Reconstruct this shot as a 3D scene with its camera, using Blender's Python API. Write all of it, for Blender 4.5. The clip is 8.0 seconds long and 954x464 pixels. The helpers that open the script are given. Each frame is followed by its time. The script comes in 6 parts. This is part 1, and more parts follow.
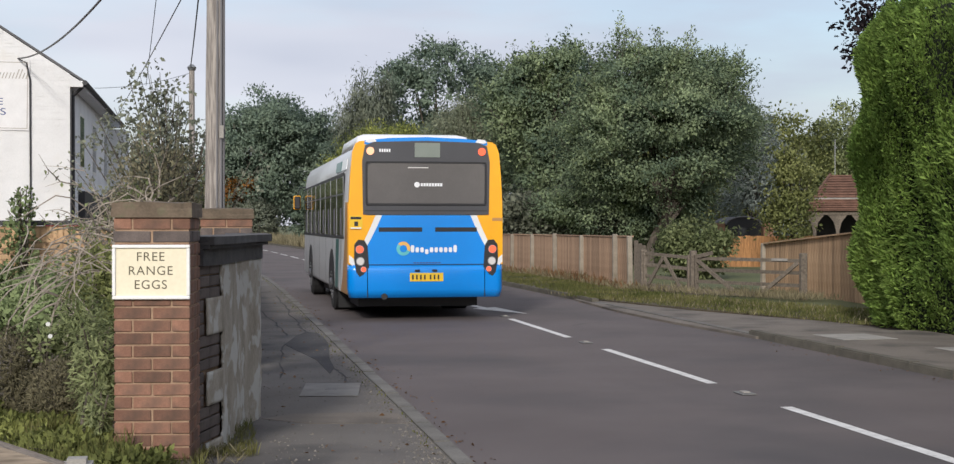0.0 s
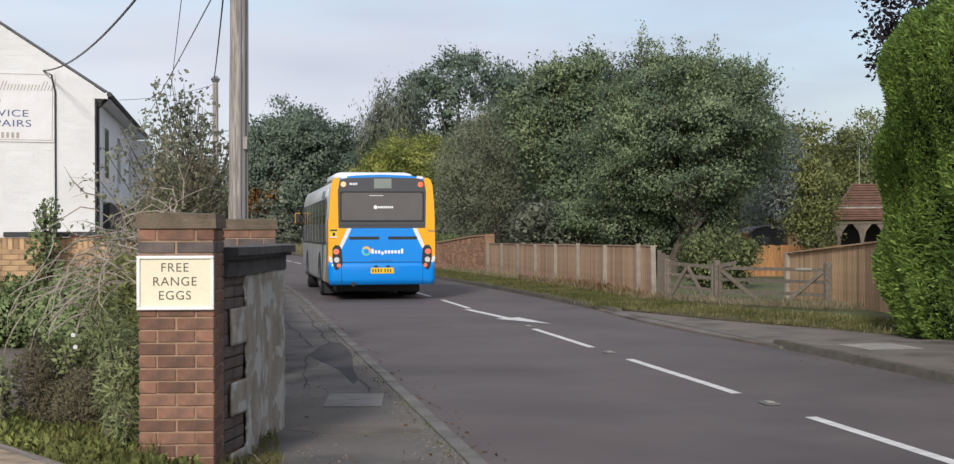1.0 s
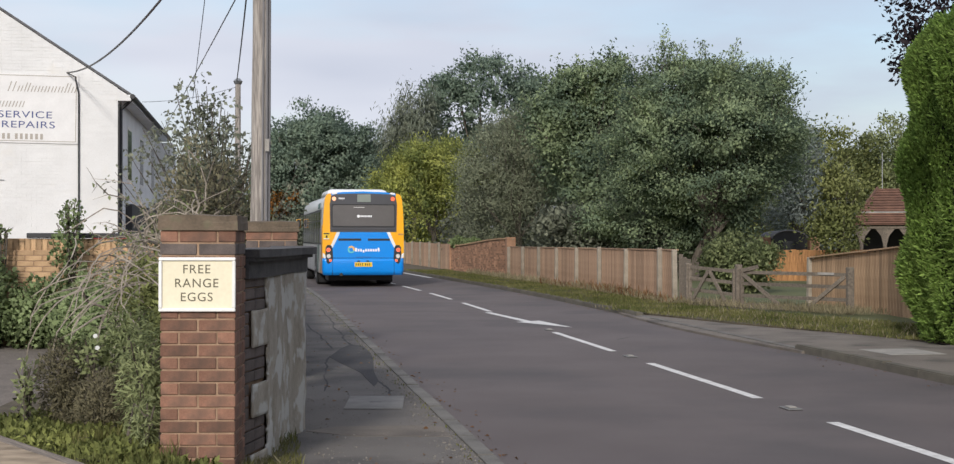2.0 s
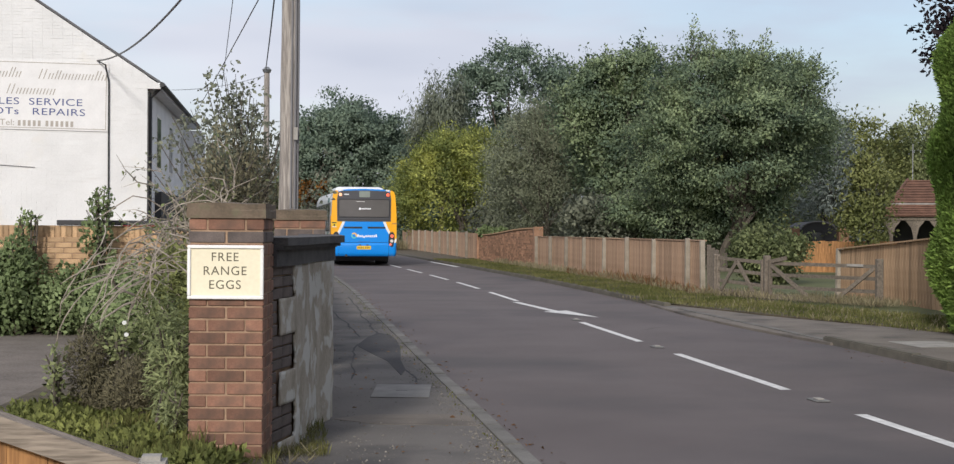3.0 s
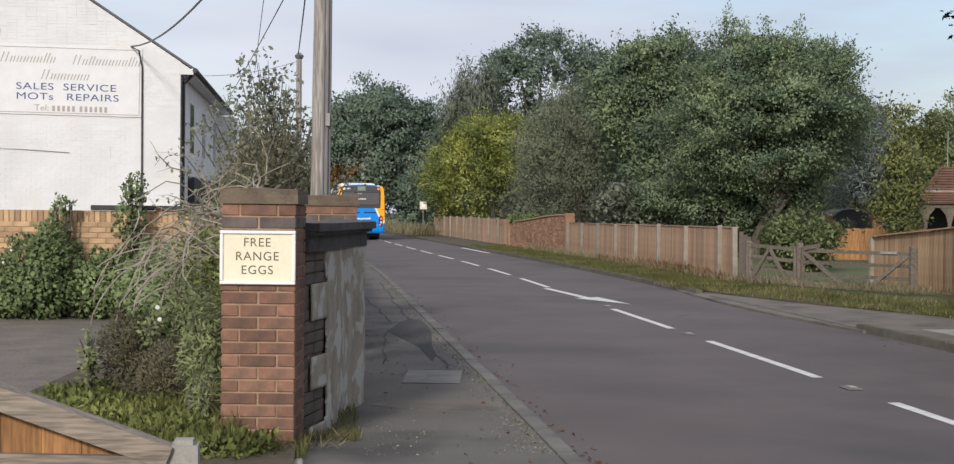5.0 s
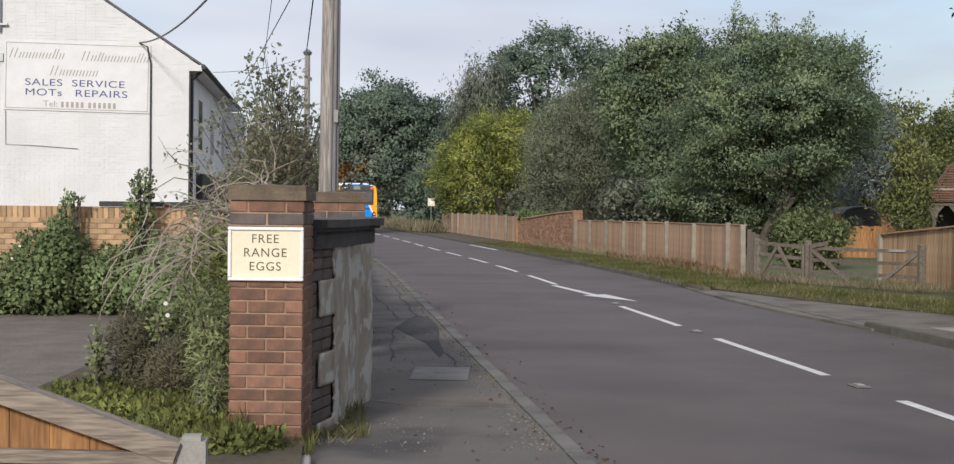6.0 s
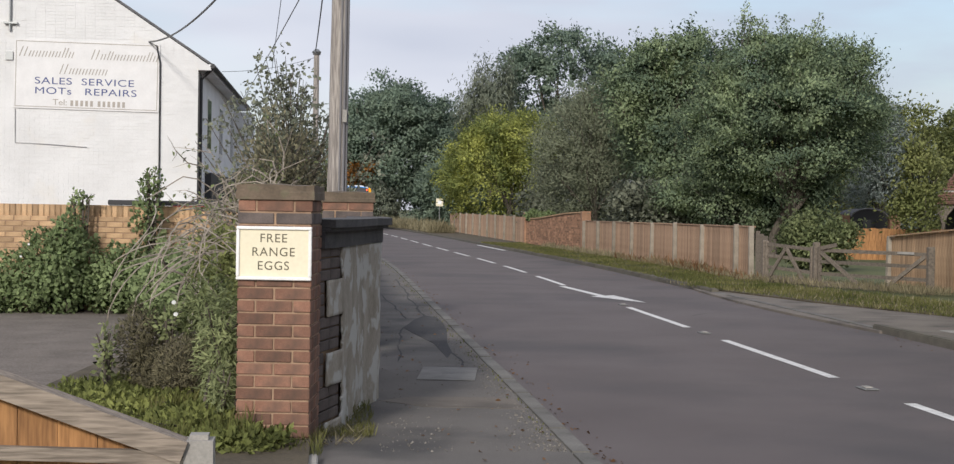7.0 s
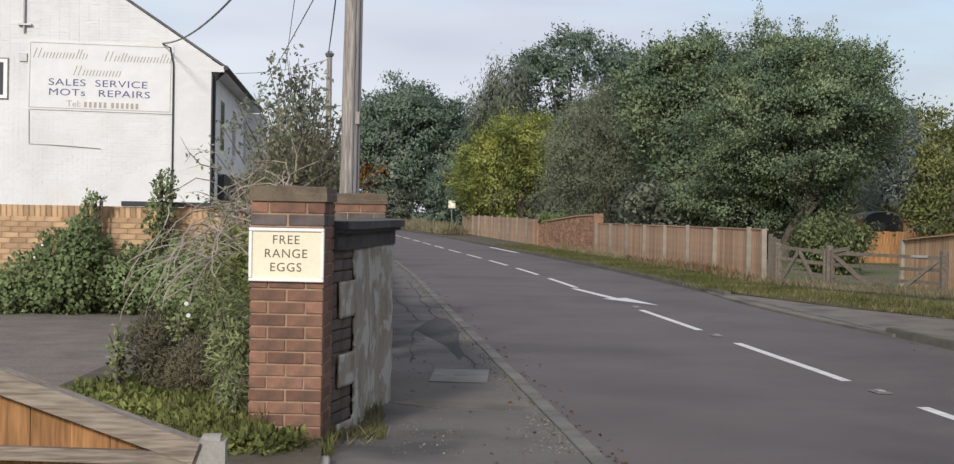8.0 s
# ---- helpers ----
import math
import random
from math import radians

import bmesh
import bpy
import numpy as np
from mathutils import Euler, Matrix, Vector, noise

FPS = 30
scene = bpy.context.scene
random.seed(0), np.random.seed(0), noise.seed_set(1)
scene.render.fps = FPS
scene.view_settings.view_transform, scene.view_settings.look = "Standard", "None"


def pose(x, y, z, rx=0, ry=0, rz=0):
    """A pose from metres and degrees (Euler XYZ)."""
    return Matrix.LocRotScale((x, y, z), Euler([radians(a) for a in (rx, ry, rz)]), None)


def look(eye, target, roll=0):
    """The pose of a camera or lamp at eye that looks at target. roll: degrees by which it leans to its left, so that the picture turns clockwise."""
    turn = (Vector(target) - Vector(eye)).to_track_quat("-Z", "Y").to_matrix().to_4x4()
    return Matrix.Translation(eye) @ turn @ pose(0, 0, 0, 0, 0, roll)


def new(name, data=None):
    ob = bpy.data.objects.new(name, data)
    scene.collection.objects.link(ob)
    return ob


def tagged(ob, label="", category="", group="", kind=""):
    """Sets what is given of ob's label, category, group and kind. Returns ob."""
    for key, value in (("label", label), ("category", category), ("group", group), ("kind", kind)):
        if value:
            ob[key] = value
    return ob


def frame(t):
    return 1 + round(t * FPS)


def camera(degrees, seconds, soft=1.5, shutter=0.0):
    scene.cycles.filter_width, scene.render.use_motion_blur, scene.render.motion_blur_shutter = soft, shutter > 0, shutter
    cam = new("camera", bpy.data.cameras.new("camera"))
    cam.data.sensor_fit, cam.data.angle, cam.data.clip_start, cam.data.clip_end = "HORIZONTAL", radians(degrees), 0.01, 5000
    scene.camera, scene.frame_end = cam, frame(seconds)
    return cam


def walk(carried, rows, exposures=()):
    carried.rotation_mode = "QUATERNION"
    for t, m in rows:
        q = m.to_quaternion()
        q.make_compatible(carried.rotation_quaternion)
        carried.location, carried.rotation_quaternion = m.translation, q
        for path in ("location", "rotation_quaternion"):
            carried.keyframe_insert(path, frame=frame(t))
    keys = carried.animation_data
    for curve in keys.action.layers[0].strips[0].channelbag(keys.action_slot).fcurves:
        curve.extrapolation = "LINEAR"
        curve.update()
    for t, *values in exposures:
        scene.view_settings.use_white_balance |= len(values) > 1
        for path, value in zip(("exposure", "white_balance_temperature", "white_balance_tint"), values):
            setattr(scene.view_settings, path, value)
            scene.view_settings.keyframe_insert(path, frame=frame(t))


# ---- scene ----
cam = camera(37.0, 8.0, soft=1.3)
# seconds, yaw, pitch, roll: a hand-held camera that stands still and turns
PATH = [
    (0.0, -10.516, -0.348, 0.013), (0.5, -9.994, -0.113, 0.212), (1.0, -9.591, 0.059, 0.175), (1.5, -9.101, 0.193, -0.018), (1.7, -8.980, 0.243, -0.055),
    (2.8, -7.844, -0.19, -0.285), (3.0, -7.633, -0.248, -0.406), (3.5, -7.25, -0.441, -0.516), (4.0, -6.97, -0.397, -0.595), (4.5, -6.639, -0.603, -0.572),
    (6.0, -6.05, -0.941, -0.692), (6.5, -5.93, -0.889, -0.805), (7.0, -5.718, -0.931, -0.956), (7.5, -5.487, -0.886, -1.024), (8.0, -5.221, -0.855, -1.095),
]
walk(cam, [(t, pose(0.0, 0.0, 1.56, 90 + p, r, y)) for t, y, p, r in PATH], exposures=[(0.0, 0.66), (8.0, 0.66)])

# ---- world and sun ----
SUN_ELEV, SUN_AZ = 26.0, 202.0          # degrees; azimuth clockwise from +y: behind the camera, to its left
world = bpy.data.worlds.new("world")
scene.world = world
world.use_nodes = True
wn, wl = world.node_tree.nodes, world.node_tree.links
wn.clear()
sky = wn.new("ShaderNodeTexSky")
sky.sky_type = "NISHITA"
sky.sun_disc = False
sky.sun_elevation = radians(SUN_ELEV)
sky.sun_rotation = radians(SUN_AZ)
sky.dust_density = 2.0
coord = wn.new("ShaderNodeTexCoord")
stretch = wn.new("ShaderNodeMapping")
stretch.inputs["Scale"].default_value = (1.6, 1.6, 7.0)
stretch.inputs["Location"].default_value = (0.7, 0.2, 0.4)
clouds = wn.new("ShaderNodeTexNoise")
clouds.inputs["Scale"].default_value = 1.7
clouds.inputs["Detail"].default_value = 6.0
clouds.inputs["Roughness"].default_value = 0.52
cover = wn.new("ShaderNodeValToRGB")
cover.color_ramp.elements[0].position, cover.color_ramp.elements[0].color = 0.30, (0.25, 0.25, 0.25, 1)
cover.color_ramp.elements[1].position, cover.color_ramp.elements[1].color = 0.55, (0.97, 0.97, 0.97, 1)
shade = wn.new("ShaderNodeTexNoise")
shade.inputs["Scale"].default_value = 1.1
shade.inputs["Detail"].default_value = 4.0
tone = wn.new("ShaderNodeValToRGB")
tone.color_ramp.elements[0].position, tone.color_ramp.elements[0].color = 0.35, (3.5, 3.75, 4.55, 1)
tone.color_ramp.elements[1].position, tone.color_ramp.elements[1].color = 0.65, (5.7, 5.8, 6.3, 1)
mix = wn.new("ShaderNodeMix")
mix.data_type = "RGBA"
back = wn.new("ShaderNodeBackground")
back.inputs["Strength"].default_value = 0.10
wout = wn.new("ShaderNodeOutputWorld")
wl.new(coord.outputs["Generated"], stretch.inputs["Vector"])
wl.new(stretch.outputs[0], clouds.inputs["Vector"])
wl.new(stretch.outputs[0], shade.inputs["Vector"])
wl.new(clouds.outputs["Fac"], cover.inputs[0])
wl.new(shade.outputs["Fac"], tone.inputs[0])
wl.new(cover.outputs[0], mix.inputs[0])
wl.new(sky.outputs[0], mix.inputs[6])
wl.new(tone.outputs[0], mix.inputs[7])
wl.new(mix.outputs[2], back.inputs["Color"])
wl.new(back.outputs[0], wout.inputs["Surface"])

sun = new("sun", bpy.data.lights.new("sun", "SUN"))
sun.data.energy, sun.data.angle, sun.data.color = 2.05, radians(7.0), (1.0, 0.955, 0.90)
az, el = radians(SUN_AZ), radians(SUN_ELEV)
sun.matrix_basis = look((math.sin(az) * math.cos(el) * 50, math.cos(az) * math.cos(el) * 50, math.sin(el) * 50), (0, 0, 0))


# ---- materials ----
def ramp(nodes, stops):
    r = nodes.new("ShaderNodeValToRGB")
    while len(r.color_ramp.elements) < len(stops):
        r.color_ramp.elements.new(0.5)
    for e, (p, c) in zip(r.color_ramp.elements, stops):
        e.position, e.color = p, (*c, 1)
    return r


def surface(name, dark, light, rough=0.8, scale=6.0, fine=60.0, bump=0.2, metal=0.0, island=0.0, random_ob=0.0, spread=(0.35, 0.65),
            squash=(1, 1, 1), coat=0.0, fine_mix=0.35, through_light=0.0, stain=None, stain_scale=1.5, stain_at=(0.55, 0.7), depth=0.01):
    """Two-tone noise at two scales, with bump; island / random_ob: spread of brightness from piece to piece."""
    m = bpy.data.materials.new(name)
    m.use_nodes = True
    n, l = m.node_tree.nodes, m.node_tree.links
    bsdf = n["Principled BSDF"]
    tc = n.new("ShaderNodeTexCoord")
    mp = n.new("ShaderNodeMapping")
    mp.inputs["Scale"].default_value = squash
    l.new(tc.outputs["Object"], mp.inputs["Vector"])
    a = n.new("ShaderNodeTexNoise")
    a.inputs["Scale"].default_value, a.inputs["Detail"].default_value = scale, 5.0
    b = n.new("ShaderNodeTexNoise")
    b.inputs["Scale"].default_value, b.inputs["Detail"].default_value = fine, 3.0
    l.new(mp.outputs[0], a.inputs["Vector"])
    l.new(mp.outputs[0], b.inputs["Vector"])
    blend = n.new("ShaderNodeMix")
    blend.inputs[0].default_value = fine_mix
    l.new(a.outputs["Fac"], blend.inputs[2])
    l.new(b.outputs["Fac"], blend.inputs[3])
    r = ramp(n, [(spread[0], dark), (spread[1], light)])
    l.new(blend.outputs[0], r.inputs[0])
    colour = r.outputs[0]
    if stain is not None:
        s = n.new("ShaderNodeTexNoise")
        s.inputs["Scale"].default_value, s.inputs["Detail"].default_value = stain_scale, 6.0
        l.new(tc.outputs["Object"], s.inputs["Vector"])
        sr = ramp(n, [(stain_at[0], (0, 0, 0)), (stain_at[1], (1, 1, 1))])
        l.new(s.outputs["Fac"], sr.inputs[0])
        sm = n.new("ShaderNodeMix")
        sm.data_type = "RGBA"
        sm.inputs[7].default_value = (*stain, 1)
        l.new(sr.outputs[0], sm.inputs[0])
        l.new(colour, sm.inputs[6])
        colour = sm.outputs[2]
    if island or random_ob:
        hsv = n.new("ShaderNodeHueSaturation")
        mr = n.new("ShaderNodeMapRange")
        amount = island or random_ob
        mr.inputs["To Min"].default_value, mr.inputs["To Max"].default_value = 1 - amount, 1 + amount
        if island:
            g = n.new("ShaderNodeNewGeometry")
            l.new(g.outputs["Random Per Island"], mr.inputs["Value"])
        else:
            g = n.new("ShaderNodeObjectInfo")
            l.new(g.outputs["Random"], mr.inputs["Value"])
        l.new(mr.outputs[0], hsv.inputs["Value"])
        l.new(colour, hsv.inputs["Color"])
        colour = hsv.outputs[0]
    l.new(colour, bsdf.inputs["Base Color"])
    bsdf.inputs["Roughness"].default_value, bsdf.inputs["Metallic"].default_value = rough, metal
    bsdf.inputs["Coat Weight"].default_value = coat
    bsdf.inputs["Coat Roughness"].default_value = 0.08
    if bump:
        bp = n.new("ShaderNodeBump")
        bp.inputs["Strength"].default_value, bp.inputs["Distance"].default_value = bump, depth
        l.new(blend.outputs[0], bp.inputs["Height"])
        l.new(bp.outputs[0], bsdf.inputs["Normal"])
    if through_light:
        t = n.new("ShaderNodeBsdfTranslucent")
        l.new(colour, t.inputs["Color"])
        ms = n.new("ShaderNodeMixShader")
        ms.inputs[0].default_value = through_light
        l.new(bsdf.outputs[0], ms.inputs[1])
        l.new(t.outputs[0], ms.inputs[2])
        l.new(ms.outputs[0], n["Material Output"].inputs["Surface"])
    return m


def leafy(name, dark, light, vary=0.2, rough=0.7):
    m = surface(name, dark, light, rough, scale=0.7, fine=6.0, bump=0.0, island=vary, through_light=0.48, spread=(0.38, 0.62))
    m.node_tree.nodes["Principled BSDF"].inputs["Specular IOR Level"].default_value = 0.25
    return m


def plain(name, colour, rough=0.5, metal=0.0, coat=0.0, vary=0.12, scale=3.0, glow=0.0):
    d = tuple(c * (1 - vary) for c in colour)
    m = surface(name, d, colour, rough, scale=scale, fine=40, bump=0.03, metal=metal, coat=coat)
    if glow:
        b = m.node_tree.nodes["Principled BSDF"]
        b.inputs["Emission Color"].default_value, b.inputs["Emission Strength"].default_value = (*colour, 1), glow
    return m


ASPHALT = surface("asphalt", (0.080, 0.064, 0.062), (0.121, 0.100, 0.097), 0.82, scale=0.6, fine=220, bump=0.5, fine_mix=0.5, depth=0.004,
                  stain=(0.064, 0.055, 0.056), stain_scale=0.35, stain_at=(0.5, 0.68))
FOOTWAY = surface("footway_asphalt", (0.085, 0.077, 0.070), (0.158, 0.143, 0.130), 0.9, scale=1.2, fine=130, bump=0.7, fine_mix=0.55, depth=0.006,
                  stain=(0.058, 0.054, 0.053), stain_scale=0.9, stain_at=(0.52, 0.66))
YARD = surface("yard_asphalt", (0.088, 0.072, 0.060), (0.20, 0.170, 0.145), 0.9, scale=2.5, fine=55, bump=0.9, fine_mix=0.65, depth=0.012)
CONCRETE = surface("concrete", (0.20, 0.19, 0.175), (0.33, 0.31, 0.28), 0.9, scale=4, fine=90, bump=0.3, random_ob=0.12)
KERB = surface("kerb_concrete", (0.085, 0.08, 0.072), (0.165, 0.156, 0.143), 0.9, scale=3, fine=70, bump=0.35, random_ob=0.15)
PAINT_LINE = surface("road_paint", (0.50, 0.49, 0.47), (0.72, 0.71, 0.69), 0.7, scale=5, fine=120, bump=0.3, stain=(0.28, 0.27, 0.27), stain_scale=14, stain_at=(0.62, 0.75))
SOIL = surface("soil", (0.045, 0.035, 0.022), (0.10, 0.08, 0.05), 0.95, scale=4, fine=40, bump=0.6, depth=0.03)
MEADOW = surface("meadow", (0.055, 0.065, 0.022), (0.11, 0.12, 0.045), 0.95, scale=0.3, fine=9, bump=0.4, depth=0.03)
GRASS = leafy("grass_blades", (0.09, 0.105, 0.03), (0.21, 0.20, 0.075), 0.35)
DRY_GRASS = leafy("dry_grass", (0.22, 0.19, 0.11), (0.34, 0.3, 0.19), 0.3)
BRICK = surface("red_brick", (0.145, 0.072, 0.048), (0.255, 0.13, 0.085), 0.88, scale=9, fine=120, bump=0.45, random_ob=0.30, depth=0.004,
                stain=(0.10, 0.062, 0.045), stain_scale=6, stain_at=(0.5, 0.7))
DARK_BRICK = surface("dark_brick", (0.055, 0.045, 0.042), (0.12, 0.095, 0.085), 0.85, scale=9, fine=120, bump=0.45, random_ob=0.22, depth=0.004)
YELLOW_BRICK = surface("buff_brick", (0.30, 0.185, 0.10), (0.46, 0.31, 0.18), 0.9, scale=6, fine=90, bump=0.4, random_ob=0.28, depth=0.004)
SWEPT_BRICK = surface("mixed_red_brick", (0.20, 0.105, 0.06), (0.36, 0.20, 0.12), 0.9, scale=2, fine=30, bump=0.2, island=0.4)
ORANGE_BRICK = surface("orange_brick", (0.22, 0.12, 0.07), (0.36, 0.21, 0.13), 0.9, scale=6, fine=60, bump=0.3, random_ob=0.2)
MORTAR = surface("mortar", (0.23, 0.15, 0.097), (0.345, 0.235, 0.155), 0.95, scale=12, fine=120, bump=0.4)
CAP_STONE = surface("weathered_cap", (0.075, 0.058, 0.040), (0.16, 0.12, 0.085), 0.95, scale=7, fine=60, bump=0.6, stain=(0.12, 0.115, 0.07), stain_scale=9)
COPING = surface("dark_coping", (0.040, 0.038, 0.040), (0.085, 0.08, 0.078), 0.85, scale=8, fine=70, bump=0.5)
RENDER_COAT = surface("weathered_cement_render", (0.22, 0.19, 0.148), (0.40, 0.365, 0.31), 0.95, scale=4, fine=50, bump=0.6, squash=(1.6, 1.6, 0.5),
                      stain=(0.45, 0.44, 0.41), stain_scale=5, stain_at=(0.5, 0.56), depth=0.02)
WHITE_WALL = surface("white_painted_brickwork", (0.57, 0.57, 0.565), (0.66, 0.66, 0.655), 0.75, scale=1.2, fine=30, bump=0.2, stain=(0.62, 0.60, 0.56), stain_scale=1.1, stain_at=(0.62, 0.8))
POLE_WOOD = surface("grey_pole_wood", (0.18, 0.16, 0.145), (0.37, 0.335, 0.3), 0.9, scale=5, fine=18, bump=1.0, fine_mix=0.5, squash=(7, 7, 0.3), spread=(0.43, 0.57), depth=0.02)
FENCE_WOOD = surface("weathered_fence_wood", (0.25, 0.155, 0.095), (0.43, 0.285, 0.185), 0.9, scale=3, fine=13, bump=0.5, fine_mix=0.5, spread=(0.4, 0.6), squash=(6, 6, 0.5), random_ob=0.22)
NEW_WOOD = surface("orange_fence_wood", (0.2, 0.092, 0.032), (0.39, 0.195, 0.072), 0.8, scale=3, fine=13, bump=0.5, fine_mix=0.5, spread=(0.4, 0.6), squash=(6, 6, 0.5), random_ob=0.15)
PALE_WOOD = surface("pale_fence_wood", (0.27, 0.165, 0.09), (0.45, 0.30, 0.175), 0.85, scale=3, fine=13, bump=0.5, fine_mix=0.5, spread=(0.4, 0.6), squash=(6, 6, 0.5), random_ob=0.28)
GATE_WOOD = surface("dull_gate_wood", (0.085, 0.070, 0.055), (0.18, 0.15, 0.118), 0.92, scale=5, fine=50, bump=0.5, random_ob=0.2, squash=(4, 4, 4))
KERB_MOSS = surface("mossy_kerb", (0.065, 0.060, 0.048), (0.13, 0.115, 0.09), 0.95, scale=3, fine=70, bump=0.4, random_ob=0.15)
GRIT = surface("grit", (0.09, 0.08, 0.068), (0.22, 0.2, 0.17), 0.9, scale=9, fine=60, bump=0.0, island=0.5)
GREY_WOOD = surface("silver_grey_wood", (0.15, 0.122, 0.097), (0.3, 0.247, 0.197), 0.92, scale=4, fine=16, fine_mix=0.5, spread=(0.4, 0.6), bump=0.5, random_ob=0.2, squash=(0.5, 6, 6))
BARK = surface("bark", (0.05, 0.042, 0.033), (0.12, 0.10, 0.08), 0.95, scale=8, fine=40, bump=0.8, squash=(2, 2, 0.4), depth=0.03)
TWIG = surface("dead_twig", (0.17, 0.145, 0.118), (0.35, 0.305, 0.255), 0.9, scale=10, fine=60, bump=0.2)
# distance haze is put into these paler, bluer leaf greens
OAK = leafy("hazy_oak_leaves", (0.14, 0.195, 0.15), (0.285, 0.355, 0.26))
MAPLE = leafy("maple_leaves", (0.125, 0.18, 0.125), (0.34, 0.41, 0.225), 0.28)
WILLOW = leafy("willow_leaves", (0.19, 0.21, 0.14), (0.34, 0.37, 0.25))
BIRCH = leafy("birch_leaves", (0.156, 0.181, 0.138), (0.300, 0.325, 0.241))
GOLDEN = leafy("golden_cypress_sprays", (0.16, 0.205, 0.07), (0.52, 0.53, 0.15), 0.35)
CYPRESS = leafy("cypress_sprays", (0.112, 0.19, 0.044), (0.28, 0.39, 0.10), 0.45)
SHRUB = leafy("shrub_leaves", (0.143, 0.176, 0.075), (0.305, 0.338, 0.164), 0.4)
# yellower copy of the shrub leaves, with sunlight put into the colour
LIME = leafy("lit_shrub_leaves", (0.161, 0.184, 0.063), (0.345, 0.362, 0.145), 0.35)
IVY = leafy("climber_leaves", (0.14, 0.19, 0.08), (0.31, 0.38, 0.185), 0.4)
WEED = leafy("weed_leaves", (0.125, 0.145, 0.045), (0.28, 0.3, 0.095), 0.4)
HEATHER = leafy("heather_sprigs", (0.095, 0.088, 0.05), (0.2, 0.18, 0.11), 0.4)
THORN = leafy("thorn_bush_leaves", (0.155, 0.145, 0.09), (0.30, 0.275, 0.175), 0.45)
HOLLY = leafy("dull_shrub_leaves", (0.14, 0.155, 0.115), (0.28, 0.295, 0.215), 0.35)
COPPER = leafy("copper_beech_leaves", (0.018, 0.016, 0.020), (0.045, 0.032, 0.036), 0.3)
BLOSSOM = leafy("bindweed_flower", (0.75, 0.75, 0.72), (0.85, 0.85, 0.82), 0.05)
DEAD_WEED = leafy("dead_russet_weed", (0.15, 0.075, 0.035), (0.27, 0.15, 0.075), 0.35)
RUST_LEAF = leafy("russet_leaves", (0.16, 0.07, 0.02), (0.34, 0.16, 0.04), 0.4)
SILVER = leafy("silver_spruce_needles", (0.187, 0.221, 0.204), (0.357, 0.399, 0.357), 0.3)
# near-black: the shade inside the hedge is put into this colour
CORE = plain("foliage_shade", (0.010, 0.016, 0.007), 1.0)
ROOF_TILE = surface("clay_tile", (0.095, 0.050, 0.036), (0.175, 0.092, 0.064), 0.85, scale=4, fine=40, bump=0.3, random_ob=0.2)
SLATE = surface("slate", (0.06, 0.06, 0.065), (0.11, 0.11, 0.115), 0.7, scale=5, fine=40, bump=0.3)
BLACK = plain("black_plastic", (0.018, 0.018, 0.02), 0.5)
DARK_PAINT = plain("dark_painted_timber", (0.025, 0.025, 0.028), 0.6)
GLASS = plain("dark_glass", (0.045, 0.046, 0.05), 0.06, coat=0.4)
# the grey of the reflected sky is put into this glass colour
REAR_GLASS = plain("sky_grey_rear_glass", (0.112, 0.105, 0.102), 0.10)
PALE_BLUE_PAINT = surface("pale_render", (0.66, 0.67, 0.68), (0.76, 0.77, 0.78), 0.8, scale=2, fine=40, bump=0.1)
BUS_BLUE = plain("bus_blue_paint", (0.0, 0.23, 0.72), 0.28, coat=0.5, vary=0.05)
BUS_YELLOW = plain("bus_yellow_paint", (0.86, 0.40, 0.010), 0.3, coat=0.5, vary=0.06)
BUS_WHITE = plain("bus_white_paint", (0.72, 0.73, 0.74), 0.35, coat=0.4, vary=0.06)
BUS_DARK = plain("bus_dark_surround", (0.060, 0.061, 0.068), 0.35, coat=0.3)
BUS_GREY = plain("bus_grey_paint", (0.52, 0.53, 0.54), 0.4, coat=0.3, vary=0.1)
BUS_TEAL = plain("bus_teal_paint", (0.025, 0.13, 0.12), 0.4, coat=0.3)
BUS_TAN = plain("bus_tan_paint", (0.46, 0.24, 0.085), 0.4, coat=0.3)
SEAT = plain("shaded_seat_cloth", (0.10, 0.095, 0.11), 0.5)
RUBBER = plain("rubber", (0.016, 0.016, 0.017), 0.85)
RIM = plain("wheel_rim", (0.25, 0.25, 0.26), 0.5, metal=0.6)
LAMP_RED = plain("lit_red_lamp", (0.85, 0.11, 0.05), 0.3, glow=0.6)
LAMP_AMBER = plain("amber_lamp", (0.85, 0.42, 0.25), 0.3, glow=0.5)
LAMP_CLEAR = plain("clear_lamp", (0.62, 0.60, 0.58), 0.3)
PLATE = plain("yellow_plate", (0.78, 0.50, 0.03), 0.4)
BLIND = plain("destination_screen", (0.22, 0.25, 0.22), 0.3)
LOGO_A = plain("badge_teal", (0.12, 0.50, 0.55), 0.4)
LOGO_B = plain("badge_orange", (0.80, 0.45, 0.12), 0.4)
LETTER_WHITE = plain("white_vinyl", (0.82, 0.83, 0.85), 0.4)
CREAM = surface("cream_sign_board", (0.66, 0.6, 0.44), (0.74, 0.68, 0.51), 0.5, scale=3, fine=50, bump=0.05)
SIGN_FRAME = surface("white_sign_frame", (0.68, 0.67, 0.64), (0.80, 0.79, 0.76), 0.5, scale=12, fine=60, bump=0.1)
